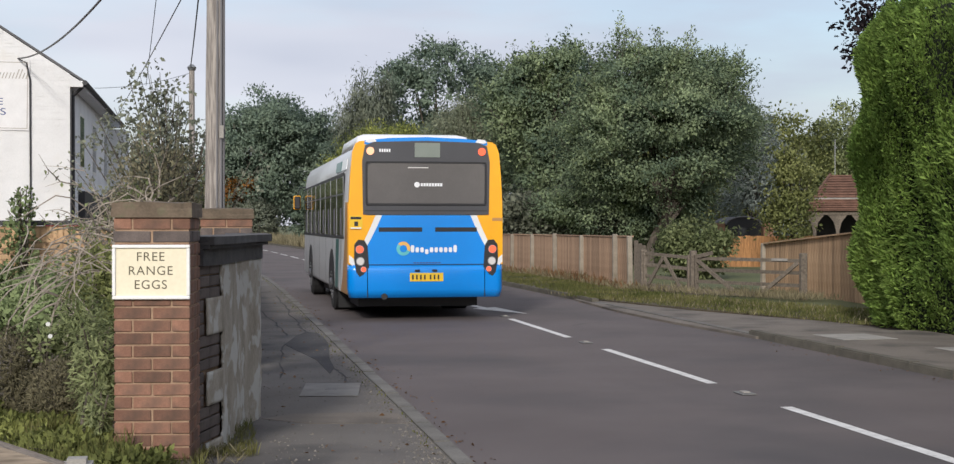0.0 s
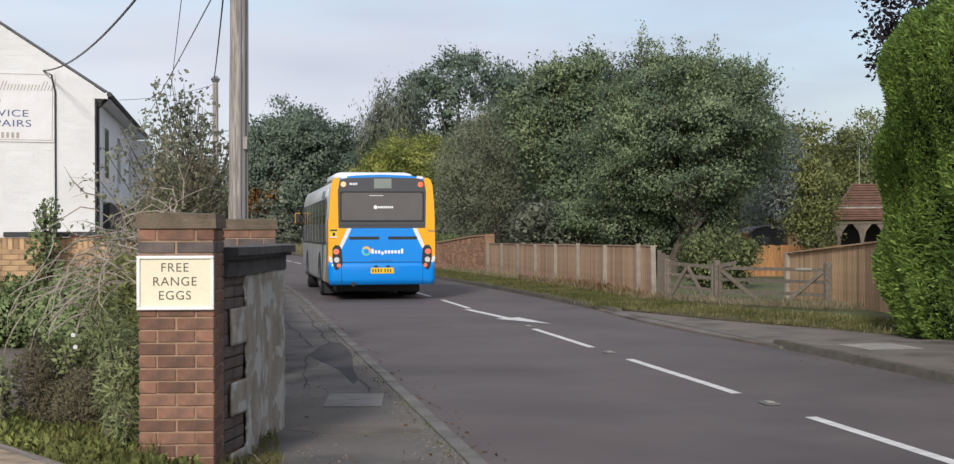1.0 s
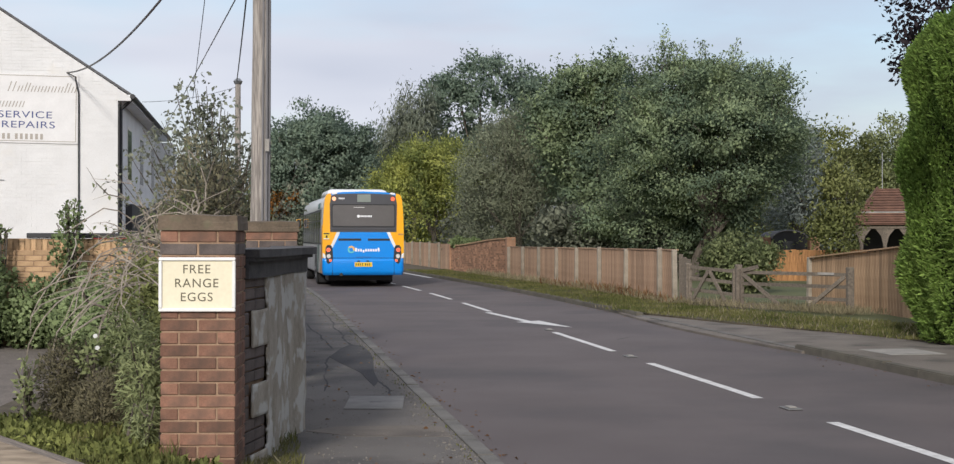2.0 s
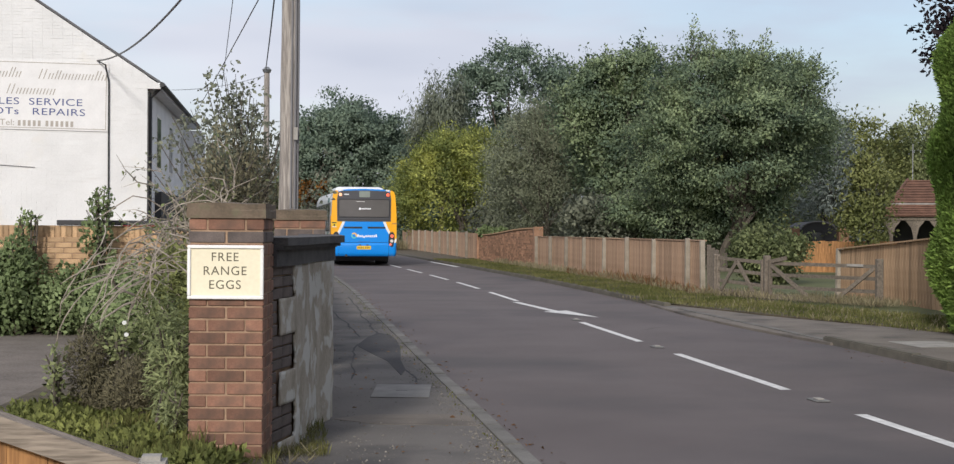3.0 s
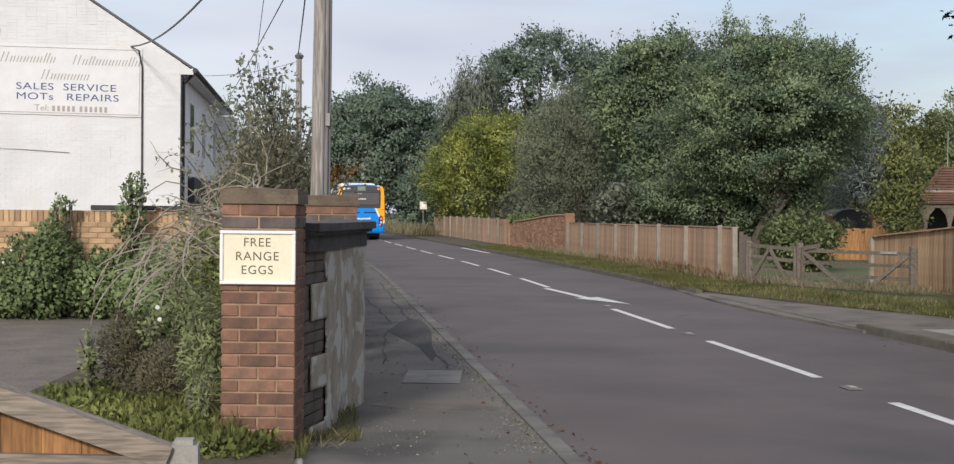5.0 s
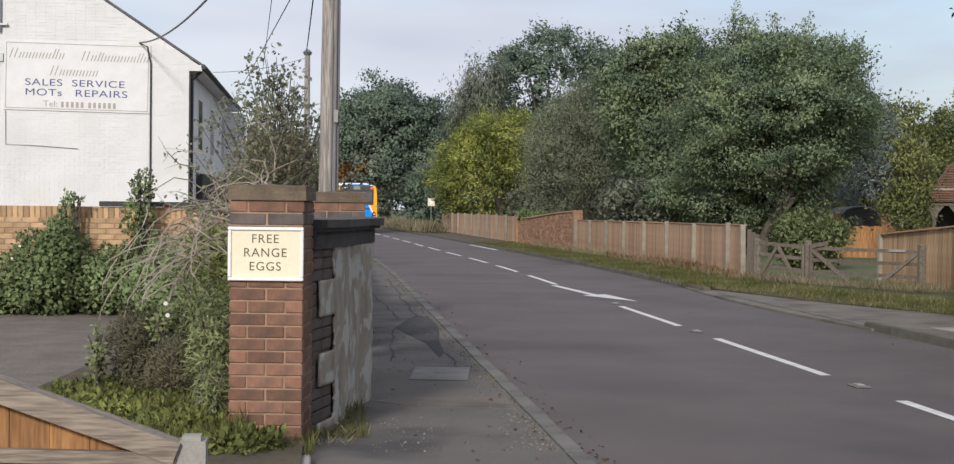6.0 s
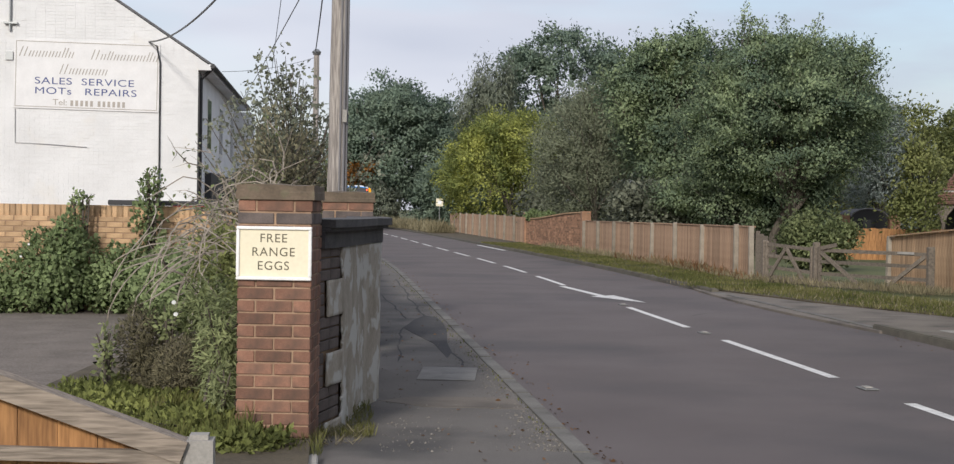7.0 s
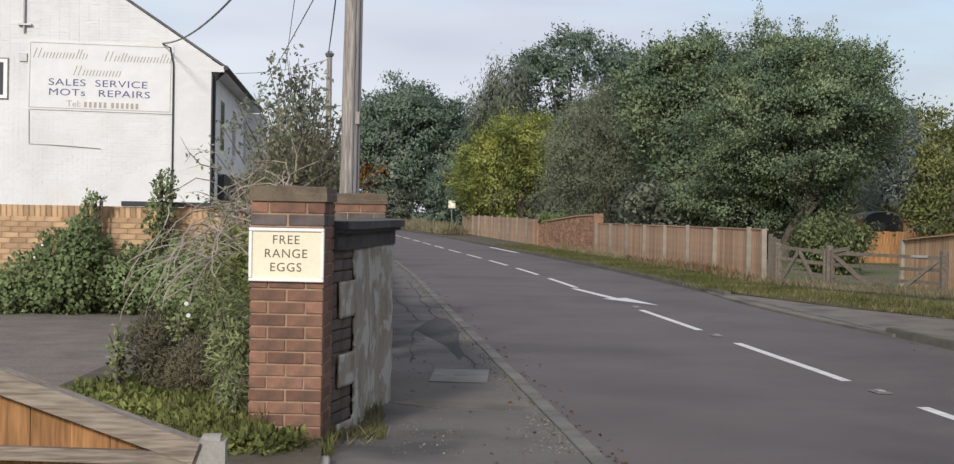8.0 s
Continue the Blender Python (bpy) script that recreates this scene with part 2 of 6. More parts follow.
LETTER_DARK = plain("dark_olive_lettering", (0.10, 0.085, 0.05), 0.6)
SIGN_BOARD = surface("faded_sign_paint", (0.6, 0.595, 0.59), (0.67, 0.665, 0.66), 0.7, scale=3, fine=30, bump=0.1)
LETTER_TAN = plain("faded_tan_lettering", (0.36, 0.33, 0.29), 0.7)
LETTER_BLUE = plain("navy_lettering", (0.07, 0.09, 0.22), 0.7)
FENCE_POST = surface("stained_concrete_post", (0.17, 0.145, 0.11), (0.29, 0.255, 0.205), 0.9, scale=4, fine=60, bump=0.3, random_ob=0.2)
DAMP = surface("damp_asphalt", (0.030, 0.029, 0.032), (0.056, 0.053, 0.054), 0.95, scale=3, fine=130, bump=0.5, fine_mix=0.5, depth=0.004)
COVER_LID = surface("grey_cover_concrete", (0.15, 0.143, 0.135), (0.235, 0.225, 0.21), 0.9, scale=4, fine=90, bump=0.3)
CRACK = plain("crack_tar", (0.03, 0.03, 0.031), 0.9)
CABLE_GUARD = plain("grey_cable_guard", (0.17, 0.165, 0.17), 0.7)
# paler, browner asphalt: the sun on the pavement is put into its colour
PAVEMENT = surface("sunlit_asphalt", (0.112, 0.094, 0.078), (0.19, 0.164, 0.138), 0.9, scale=1.4, fine=120, bump=0.5, fine_mix=0.5, stain=(0.072, 0.062, 0.054), stain_scale=1.1, stain_at=(0.5, 0.66))
METAL = plain("galvanised_metal", (0.32, 0.33, 0.33), 0.45, metal=0.8)
IRON = surface("cast_iron_cover", (0.10, 0.10, 0.10), (0.17, 0.168, 0.16), 0.7, scale=20, fine=90, bump=0.5)
RED_PAINT = plain("red_car_paint", (0.42, 0.025, 0.02), 0.3, coat=0.5)


# ---- building helpers ----
def part(name, bm, material, parent=None, label="", bevel=0.0):
    """Links a bmesh as one mesh object under a thing or a part."""
    if bevel:
        bmesh.ops.bevel(bm, geom=bm.edges[:], offset=bevel, segments=1, affect="EDGES", clamp_overlap=True)
    me = bpy.data.meshes.new(name)
    bmesh.ops.recalc_face_normals(bm, faces=bm.faces[:])
    bm.to_mesh(me)
    bm.free()
    for m in (material if isinstance(material, (list, tuple)) else [material]):
        me.materials.append(m)
    ob = new(name, me)
    ob.parent = parent
    if label:
        ob["label"] = label
    return ob


def base(name, label, category, m=None, group="", kind=""):
    ob = new(name)
    ob.empty_display_size = 0.1
    if m is not None:
        ob.matrix_basis = m
    return tagged(ob, label, category, group, kind)


def box(x0, x1, y0, y1, z0, z1, bm=None):
    bm = bm or bmesh.new()
    v = [bm.verts.new((x, y, z)) for z in (z0, z1) for x, y in ((x0, y0), (x1, y0), (x1, y1), (x0, y1))]
    for f in ((3, 2, 1, 0), (4, 5, 6, 7), (0, 1, 5, 4), (1, 2, 6, 5), (2, 3, 7, 6), (3, 0, 4, 7)):
        bm.faces.new([v[i] for i in f])
    return bm


def slab(points, z0, z1, bm=None):
    """A prism over a plan outline."""
    bm = bm or bmesh.new()
    lo = [bm.verts.new((x, y, z0)) for x, y in points]
    hi = [bm.verts.new((x, y, z1)) for x, y in points]
    bm.faces.new(lo[::-1])
    bm.faces.new(hi)
    for i in range(len(points)):
        j = (i + 1) % len(points)
        bm.faces.new((lo[i], lo[j], hi[j], hi[i]))
    return bm


def plate_xz(points, y0, y1, bm=None):
    """A prism over an outline in the x-z plane, from y0 to y1."""
    bm = bm or bmesh.new()
    a = [bm.verts.new((x, y0, z)) for x, z in points]
    b = [bm.verts.new((x, y1, z)) for x, z in points]
    bm.faces.new(a)
    bm.faces.new(b[::-1])
    for i in range(len(points)):
        j = (i + 1) % len(points)
        bm.faces.new((a[i], b[i], b[j], a[j]))
    return bm


def tube(points, radii, sides=6, bm=None):
    """A tapered tube along points."""
    bm = bm or bmesh.new()
    rings = []
    for i, p in enumerate(points):
        p = Vector(p)
        d = Vector(points[min(i + 1, len(points) - 1)]) - Vector(points[max(i - 1, 0)])
        d.normalize()
        u = d.orthogonal().normalized()
        w = d.cross(u)
        r = radii[i] if isinstance(radii, (list, tuple)) else radii
        rings.append([bm.verts.new(p + u * (r * math.cos(k * math.tau / sides)) + w * (r * math.sin(k * math.tau / sides))) for k in range(sides)])
    for a, b in zip(rings, rings[1:]):
        for k in range(sides):
            bm.faces.new((a[k], a[(k + 1) % sides], b[(k + 1) % sides], b[k]))
    bm.faces.new(rings[0][::-1])
    bm.faces.new(rings[-1])
    return bm


def disc(cx, cz, r, y0, y1, sides=20, bm=None):
    return plate_xz([(cx + r * math.cos(k * math.tau / sides), cz + r * math.sin(k * math.tau / sides)) for k in range(sides)], y0, y1, bm)


def text_mesh(words, size, material, m, parent, name="lettering", spacing=1.0, depth=0.002):
    cu = bpy.data.curves.new(name, "FONT")
    cu.body, cu.size, cu.align_x, cu.align_y, cu.extrude, cu.space_character = words, size, "CENTER", "CENTER", depth, spacing
    tmp = new("tmp_text", cu)
    bpy.context.view_layer.update()
    me = bpy.data.meshes.new_from_object(tmp.evaluated_get(bpy.context.evaluated_depsgraph_get()))
    bpy.data.objects.remove(tmp)
    me.materials.clear()
    me.materials.append(material)
    ob = new(name, me)
    ob.parent, ob.matrix_basis = parent, m
    return ob


def cards(name, where, along, length, width, material, parent=None, fold=0.25, rng=None, facing=None):
    """Many small folded leaves in one mesh: two triangles-pairs bent along the rib. where, along: n x 3; length, width: n."""
    n = len(where)
    along = along / np.maximum(np.linalg.norm(along, axis=1, keepdims=True), 1e-6)
    side = np.cross(along, rng.normal(size=(n, 3)) if facing is None else facing + rng.normal(size=(n, 3)) * 0.35)
    side /= np.maximum(np.linalg.norm(side, axis=1, keepdims=True), 1e-6)
    up = np.cross(side, along)
    L, W = length[:, None], width[:, None]
    v = np.empty((n, 4, 3), np.float32)
    v[:, 0] = where
    v[:, 1] = where + along * L * 0.5 + side * W * 0.5 + up * W * fold
    v[:, 2] = where + along * L
    v[:, 3] = where + along * L * 0.5 - side * W * 0.5 + up * W * fold
    me = bpy.data.meshes.new(name)
    me.vertices.add(n * 4)
    me.vertices.foreach_set("co", v.ravel())
    me.loops.add(n * 4)
    me.loops.foreach_set("vertex_index", np.arange(n * 4, dtype=np.int32))
    me.polygons.add(n)
    me.polygons.foreach_set("loop_start", np.arange(0, n * 4, 4, dtype=np.int32))
    me.polygons.foreach_set("loop_total", np.full(n, 4, np.int32))
    me.update(calc_edges=True)
    if facing is not None:
        # leaves take the roundness of their clump in their shading
        nrm = facing + rng.normal(size=(n, 3)) * 0.25
        nrm /= np.maximum(np.linalg.norm(nrm, axis=1, keepdims=True), 1e-6)
        me.polygons.foreach_set("use_smooth", np.ones(n, bool))
        me.normals_split_custom_set_from_vertices(np.repeat(nrm, 4, 0).astype(np.float32))
    me.materials.append(material)
    ob = new(name, me)
    ob.parent = parent
    return ob


def crown_points(rng, lobes, clumps, leaves, clump_size, hollow=0.55, flat=0.6):
    """Leaf places in clumps over the outer part of several ellipsoid lobes. lobes: (x, y, z, rx, ry, rz)."""
    lobes = np.array(lobes, float)
    vol = (lobes[:, 3] * lobes[:, 4] * lobes[:, 5]) ** (2 / 3)
    pick = rng.choice(len(lobes), clumps, p=vol / vol.sum())
    d = rng.normal(size=(clumps, 3))
    d /= np.linalg.norm(d, axis=1, keepdims=True)
    r = hollow + (1.05 - hollow) * rng.random(clumps) ** 0.85
    c = lobes[pick, :3] + d * r[:, None] * lobes[pick, 3:]
    size = clump_size * (0.6 + 0.8 * rng.random(clumps))
    which = np.repeat(np.arange(clumps), leaves)
    off = rng.normal(size=(len(which), 3)) * size[which][:, None] * np.array([1, 1, flat])
    out = d[which] + rng.normal(size=(len(which), 3)) * 0.8
    facing = off / size[which][:, None] * 0.45 + d[which] * 0.9 + np.array([0, 0, 0.25])
    return c[which] + off, out, facing


def limbs(rng, ob, lobes, radius, height):
    """A tapered trunk that parts into limbs which reach into the lobes."""
    top = Vector((rng.normal() * 0.2, rng.normal() * 0.2, height))
    part("trunk", tube([(0, 0, -0.1), (0.04, 0, height * 0.4), top], [radius * 1.25, radius * 0.9, radius * 0.7], 8), BARK, ob)
    for lx, ly, lz, rx, ry, rz in lobes:
        for _ in range(3):
            tip = Vector((lx + rng.normal() * rx * 0.4, ly + rng.normal() * ry * 0.4, lz + rng.random() * rz * 0.7))
            mid = top.lerp(tip, 0.45) + Vector(rng.normal(size=3)) * 0.25
            part("limb", tube([top - Vector((0, 0, height * 0.3 * rng.random())), mid, tip], [radius * 0.45, radius * 0.28, radius * 0.08], 5), BARK, ob)


def tree(name, label, foot, lobes, material, clumps=400, leaves=70, clump_size=0.45, leaf=0.16, trunk=0.2, trunk_height=2.0, seed=1, hollow=0.5, wide=0.55, flat=0.6, droop=0.0, category="tree", sprays=12,
         shoots=0, shoot=0.8, gaps=0.0):
    """A tree or large shrub: foot on the ground, lobes relative to the foot. shoots: leafy twigs that stand out of the crown; gaps: share of the crown thinned out."""
    rng = np.random.default_rng(seed)
    ob = base(name, label, category, pose(*foot))
    limbs(rng, ob, lobes, trunk, trunk_height)
    # small sprays stand out of the main lobes, for an uneven outline
    spiky = []
    for lx, ly, lz, rx, ry, rz in lobes:
        for _ in range(sprays):
            d = rng.normal(size=3)
            d[2] = abs(d[2]) * 1.1
            d /= np.linalg.norm(d)
            k, far = rng.uniform(0.12, 0.30), rng.uniform(0.95, 1.16)
            spiky.append((lx + d[0] * rx * far, ly + d[1] * ry * far, lz + d[2] * rz * far, rx * k, ry * k, rz * k * 1.25))
    p, out, facing = crown_points(rng, list(lobes) + spiky, clumps, leaves, clump_size, hollow, flat)
    if gaps:
        # hollows between the boughs, at the scale of a metre or so
        q = p * (2.2 / (clump_size * 3.4))
        v = np.sin(q[:, 0] + 1.7 * np.sin(q[:, 2] * 0.8 + seed)) * np.sin(q[:, 2] * 1.25 + 1.3 * np.sin(q[:, 1] * 0.9)) * np.cos(q[:, 1] * 0.8 + q[:, 0] * 0.5)
        full = v > np.quantile(v, gaps)
        keep = full | (rng.random(len(p)) < 0.12)
        p, out, facing = p[keep], out[keep], facing[keep]
    if shoots:
        big = np.array(lobes, float)
        area = big[:, 3] * big[:, 5]
        twigs = bmesh.new()
        add_p, add_o, add_f = [], [], []
        for k in rng.choice(len(big), shoots, p=area / area.sum()):
            d = rng.normal(size=3)
            d[2] = abs(d[2]) + 0.25
            d /= np.linalg.norm(d)
            a = big[k, :3] + d * big[k, 3:] * 0.92
            way = d * 0.6 + np.array([0, 0, 0.75]) + rng.normal(size=3) * 0.25
            way /= np.linalg.norm(way)
            length = shoot * rng.uniform(0.5, 1.35)
            tube([tuple(a - way * 0.3), tuple(a + way * length)], [0.014, 0.004], 3, twigs)
            n = int(26 * length / shoot) + 8
            u = rng.random(n) ** 0.8
            add_p.append(a + way * (u * length)[:, None] + rng.normal(size=(n, 3)) * (leaf * 0.75))
            add_o.append(way * 0.8 + rng.normal(size=(n, 3)) * 0.7)
            add_f.append(d * 0.7 + np.array([0, 0, 0.4]) + rng.normal(size=(n, 3)) * 0.5)
        tagged(part("twig_work", twigs, BARK, ob), kind="stuff")
        p, out, facing = np.concatenate([p] + add_p), np.concatenate([out] + add_o), np.concatenate([facing] + add_f)
    out[:, 2] -= droop
    keep = p[:, 2] > 0.05
    p, out, facing = p[keep], out[keep], facing[keep]
    s = leaf * (0.6 + 0.8 * rng.random(len(p)))
    cards("crown", p, out, s, s * wide, material, ob, rng=rng, facing=facing)
    return ob


# ---- ground, road, footways ----
BEND_Y = [-60, 34, 40, 46, 54, 62, 70, 80, 90, 100, 110, 120, 135, 150, 175]
BEND_X = [0, 0, -0.10, -0.32, -0.66, -0.95, -1.22, -1.62, -2.15, -2.8, -3.7, -4.9, -7.4, -10.8, -18.5]


def bend(y):
    """How far the road has swung to the left at y."""
    return (np.interp(y - 4, BEND_Y, BEND_X) + np.interp(y, BEND_Y, BEND_X) + np.interp(y + 4, BEND_Y, BEND_X)) / 3


ROAD_L, ROAD_R, CENTRE = 1.58, 7.25, 4.78


def strip(name, left, right, z, y0, y1, step, material, label, category, kind="structure", bottom=None, wobble=0.0):
    """A ribbon of ground between two lines that follow the road."""
    bm = bmesh.new()
    rows = []
    n = max(1, int(round((y1 - y0) / step)))
    for i in range(n + 1):
        y = y0 + (y1 - y0) * i / n
        a, b = (left(y) if callable(left) else left) + bend(y), (right(y) if callable(right) else right) + bend(y)
        w = wobble * noise.noise((y * 0.9, z, 3.1))
        k = 4
        rows.append([bm.verts.new((a + (b - a) * j / k + (w if j in (0, k) else 0), y, z)) for j in range(k + 1)])
        if bottom is not None:
            rows[-1] = [bm.verts.new((a + w, y, bottom))] + rows[-1] + [bm.verts.new((b + w, y, bottom))]
    for p, q in zip(rows, rows[1:]):
        for j in range(len(p) - 1):
            bm.faces.new((p[j], p[j + 1], q[j + 1], q[j]))
    if bottom is not None:
        bm.faces.new(rows[0])
        bm.faces.new(rows[-1][::-1])
    return tagged(part(name, bm, material), label, category, kind=kind)


def build_ground():
    bm = bmesh.new()
    n = 60
    xs = [math.copysign(abs(u) ** 3, u) * 900 for u in np.linspace(-1, 1, n + 1)]
    grid = [[bm.verts.new((x, y + 60, -0.06)) for x in xs] for y in xs]
    for a, b in zip(grid, grid[1:]):
        for i in range(n):
            bm.faces.new((a[i], a[i + 1], b[i + 1], b[i]))
    tagged(part("ground", bm, MEADOW), "rough grassy ground reaching the horizon", "ground", kind="structure")
    strip("road", ROAD_L - 0.02, ROAD_R + 0.02, 0.0, -40, 170, 1.5, ASPHALT, "dark grey asphalt road with a patched worn surface", "road", bottom=-0.2)
    strip("pavement_left", -0.15, 1.44, 0.10, -30, 150, 1.5, FOOTWAY, "dark patched asphalt footway beside the road", "pavement", bottom=-0.1)
    strip("pavement_right", ROAD_R + 0.13, 9.6, 0.09, -30, 18.2, 1.5, PAVEMENT, "grey asphalt footway in front of the tall hedge", "pavement", bottom=-0.1)
    crossing = lambda y: float(np.interp(y, [18.2, 20.8, 23.7, 28.0], [9.9, 9.4, 8.3, 7.32]))
    strip("gate_verge", crossing, 9.9, 0.06, 18.2, 28.0, 0.7, SOIL, "rough grassy earth in front of the field gate", "verge", bottom=-0.1)
    strip("driveway_crossing", lambda y: ROAD_R - 0.05 - 0.22 * math.sin(math.pi * (y - 18.2) / 9.8), crossing, 0.035, 18.2, 28.0, 0.7, PAVEMENT, "worn asphalt driveway crossing with a dropped kerb", "driveway", bottom=-0.1)
    strip("verge_right", ROAD_R + 0.13, 9.9, 0.085, 28.0, 120, 1.2, SOIL, "grassy earth verge between the road and the board fence", "verge", bottom=-0.1)
    strip("verge_left", -1.85, -0.12, 0.07, 13.0, 150, 1.5, SOIL, "planted earth strip behind the footway", "verge", bottom=-0.1)
    tagged(part("planting_bed", slab([(-2.35, 5.6), (-0.12, 5.6), (-0.12, 13.0), (-2.0, 13.0), (-2.2, 10.5)], -0.1, 0.17), SOIL), "earth bed with weeds round the brick pillar", "flower bed", kind="structure")
    tagged(part("yard", slab([(-30, 4), (-2.36, 4), (-2.21, 10.5), (-2.01, 13.0), (-1.86, 13.02), (-1.86, 36), (-3.6, 70), (-30, 70)], -0.1, 0.08), YARD), "worn grey asphalt forecourt in front of the wall", "yard", kind="structure")
    tagged(part("garden_ground", slab([(9.92, 13), (60, 13), (60, 120), (9.92, 120)], -0.1, 0.05), MEADOW), "rough lawn behind the fence and gate", "lawn", kind="structure")


def build_kerbs():
    side = base("kerb_left", "weathered concrete kerbstones along the footway", "kerb", kind="structure")
    me = None
    for i in range(80):
        y = -15.3 + i * 0.915
        if me is None:
            bm = box(-0.07, 0.07, 0.0, 0.905, -0.15, 0.105)
            bmesh.ops.bevel(bm, geom=[e for e in bm.edges if all(v.co.z > 0 for v in e.verts)], offset=0.015, segments=2, affect="EDGES")
            first = part("kerbstone", bm, KERB, side)
            me = first.data
            ob = first
        else:
            ob = new("kerbstone", me)
            ob.parent = side
        b0, b1 = bend(y), bend(y + 0.9)
        ob.matrix_basis = pose(ROAD_L - 0.07 + b0, y, random.uniform(-0.006, 0.004), 0, 0, math.degrees(math.atan2(b0 - b1, 0.9)) + random.uniform(-0.3, 0.3))
    strip("kerb_left_far", ROAD_L - 0.14, ROAD_L, 0.10, 57.9, 150, 2, KERB, "weathered concrete kerb along the far road", "kerb", bottom=-0.1)
    other = base("kerb_right", "mossy concrete kerbstones beside the verge", "kerb", kind="structure")
    mossy = me.copy()
    mossy.materials[0] = KERB_MOSS
    for i in range(80):
        y = -15.3 + i * 0.915
        drop = -0.055 if 18 < y < 26.6 else 0.0
        ob = new("kerbstone", me if drop else mossy)
        ob.parent = other
        b0, b1 = bend(y), bend(y + 0.9)
        ob.matrix_basis = pose(ROAD_R + 0.06 + b0, y, drop + random.uniform(-0.012, 0.0), 0, 0, math.degrees(math.atan2(b0 - b1, 0.9)) + random.uniform(-0.4, 0.4))
    strip("kerb_right_far", ROAD_R, ROAD_R + 0.13, 0.085, 57.9, 150, 2, KERB_MOSS, "mossy kerb along the far verge", "kerb", bottom=-0.1)


def build_markings():
    lines = base("centre_line", "broken white painted centre line on the road", "road marking", kind="structure")
    starts = [1.9, 7.55, 13.2, 18.9]
    for y in starts + [29.3 + 5.75 * i for i in range(20)]:
        bm = bmesh.new()
        rows = []
        for k in range(5):
            yy = y + 3.85 * k / 4
            rows.append([bm.verts.new((CENTRE + bend(yy) + s * 0.055 + noise.noise((yy * 3, s, 0)) * 0.006, yy, z)) for s, z in ((-1, 0.004), (1, 0.004))])
        for p, q in zip(rows, rows[1:]):
            bm.faces.new((p[0], p[1], q[1], q[0]))
        part("dash", bm, PAINT_LINE, lines)
    arrow = bmesh.new()
    arrow.faces.new([arrow.verts.new((x, y, 0.004)) for x, y in [(4.60, 28.9), (4.74, 28.9), (4.99, 25.75), (4.83, 25.65)]])
    arrow.faces.new([arrow.verts.new((x, y, 0.0045)) for x, y in [(4.66, 25.6), (5.16, 25.95), (5.34, 23.95)]])
    tagged(part("deflection_arrow", arrow, PAINT_LINE), "white painted deflection arrow on the road", "road marking", kind="structure")
    strip("junction_line", ROAD_R - 0.25, ROAD_R - 0.08, 0.004, 53.5, 61.0, 1.0, PAINT_LINE, "white edge line at a side entrance", "road marking")
    for x, y in ((CENTRE, 12.35), (CENTRE, 18.0), (CENTRE + 0.02, 23.3)):
        stud = base("road_stud", "metal road stud set between the centre dashes", "road stud", pose(x, y, 0.002), group="road studs")
        bm = box(-0.07, 0.07, -0.12, 0.12, 0.0, 0.014)
        part("housing", bm, IRON, stud, bevel=0.006)
        bm = box(-0.035, 0.035, -0.06, 0.06, 0.012, 0.026)
        part("rubber_insert", bm, CONCRETE, stud, bevel=0.006)
    cover = base("manhole_cover", "pale concrete inspection cover set in the footway", "manhole cover", pose(1.02, 12.5, 0.101, 0, 0, -7))
    part("lid", box(-0.25, 0.25, -0.48, 0.48, 0, 0.008), COVER_LID, cover, bevel=0.004)
    part("lift_slot", box(-0.05, 0.05, -0.02, 0.02, 0.008, 0.010), IRON, cover)
    edging = base("edging_strip", "thin grey concrete edging beside the footway", "edging", pose(-0.10, 7.6, 0.09), kind="structure")
    part("edging_stone", box(-0.03, 0.03, -1.2, 0.55, -0.1, 0.06), CONCRETE, edging, bevel=0.008)
    patch = slab([(0.86, 17.3), (0.93, 16.6), (1.09, 15.3), (1.12, 13.85), (1.21, 14.4), (1.24, 15.4), (1.36, 16.9), (1.40, 18.2), (1.38, 19.0), (1.24, 19.3), (1.05, 18.5)], 0.09, 0.1035)
    tagged(part("asphalt_patch", patch, DAMP), "dark damp patch in the footway asphalt", "damp patch", kind="structure")
    pale_strip = slab([(0.36, 10.75), (0.62, 10.98), (1.24, 10.95), (1.40, 10.85), (1.40, 10.3), (1.15, 10.36), (0.7, 10.42)], 0.09, 0.1030)
    tagged(part("asphalt_patch", pale_strip, PAVEMENT), "paler strip across the footway", "asphalt patch", kind="structure")
    for x, y, w, d in ((8.15, 17.2, 0.75, 0.9), (8.75, 15.0, 0.8, 1.0)):
        lid = base("service_cover", "pale concrete service cover in the footway", "manhole cover", pose(x, y, 0.091, 0, 0, 2), group="service covers")
        part("lid", box(-w / 2, w / 2, -d / 2, d / 2, 0, 0.008), CONCRETE, lid, bevel=0.004)
    rng = random.Random(8)
    for x0, y0, y1, drift, w in ((1.22, 13.2, 29.0, 0.004, 0.014), (0.62, 13.5, 17.5, 0.05, 0.010), (0.95, 18.6, 24.0, -0.03, 0.012), (5.2, 21.0, 21.9, 0.9, 0.012)):
        bm = bmesh.new()
        rows, x, y = [], x0, y0
        z = 0.1025 if x0 < 2 else 0.0025
        while y < y1:
            x += drift * 0.2 + rng.uniform(-0.02, 0.02)
            ww = w * rng.uniform(0.4, 1.3)
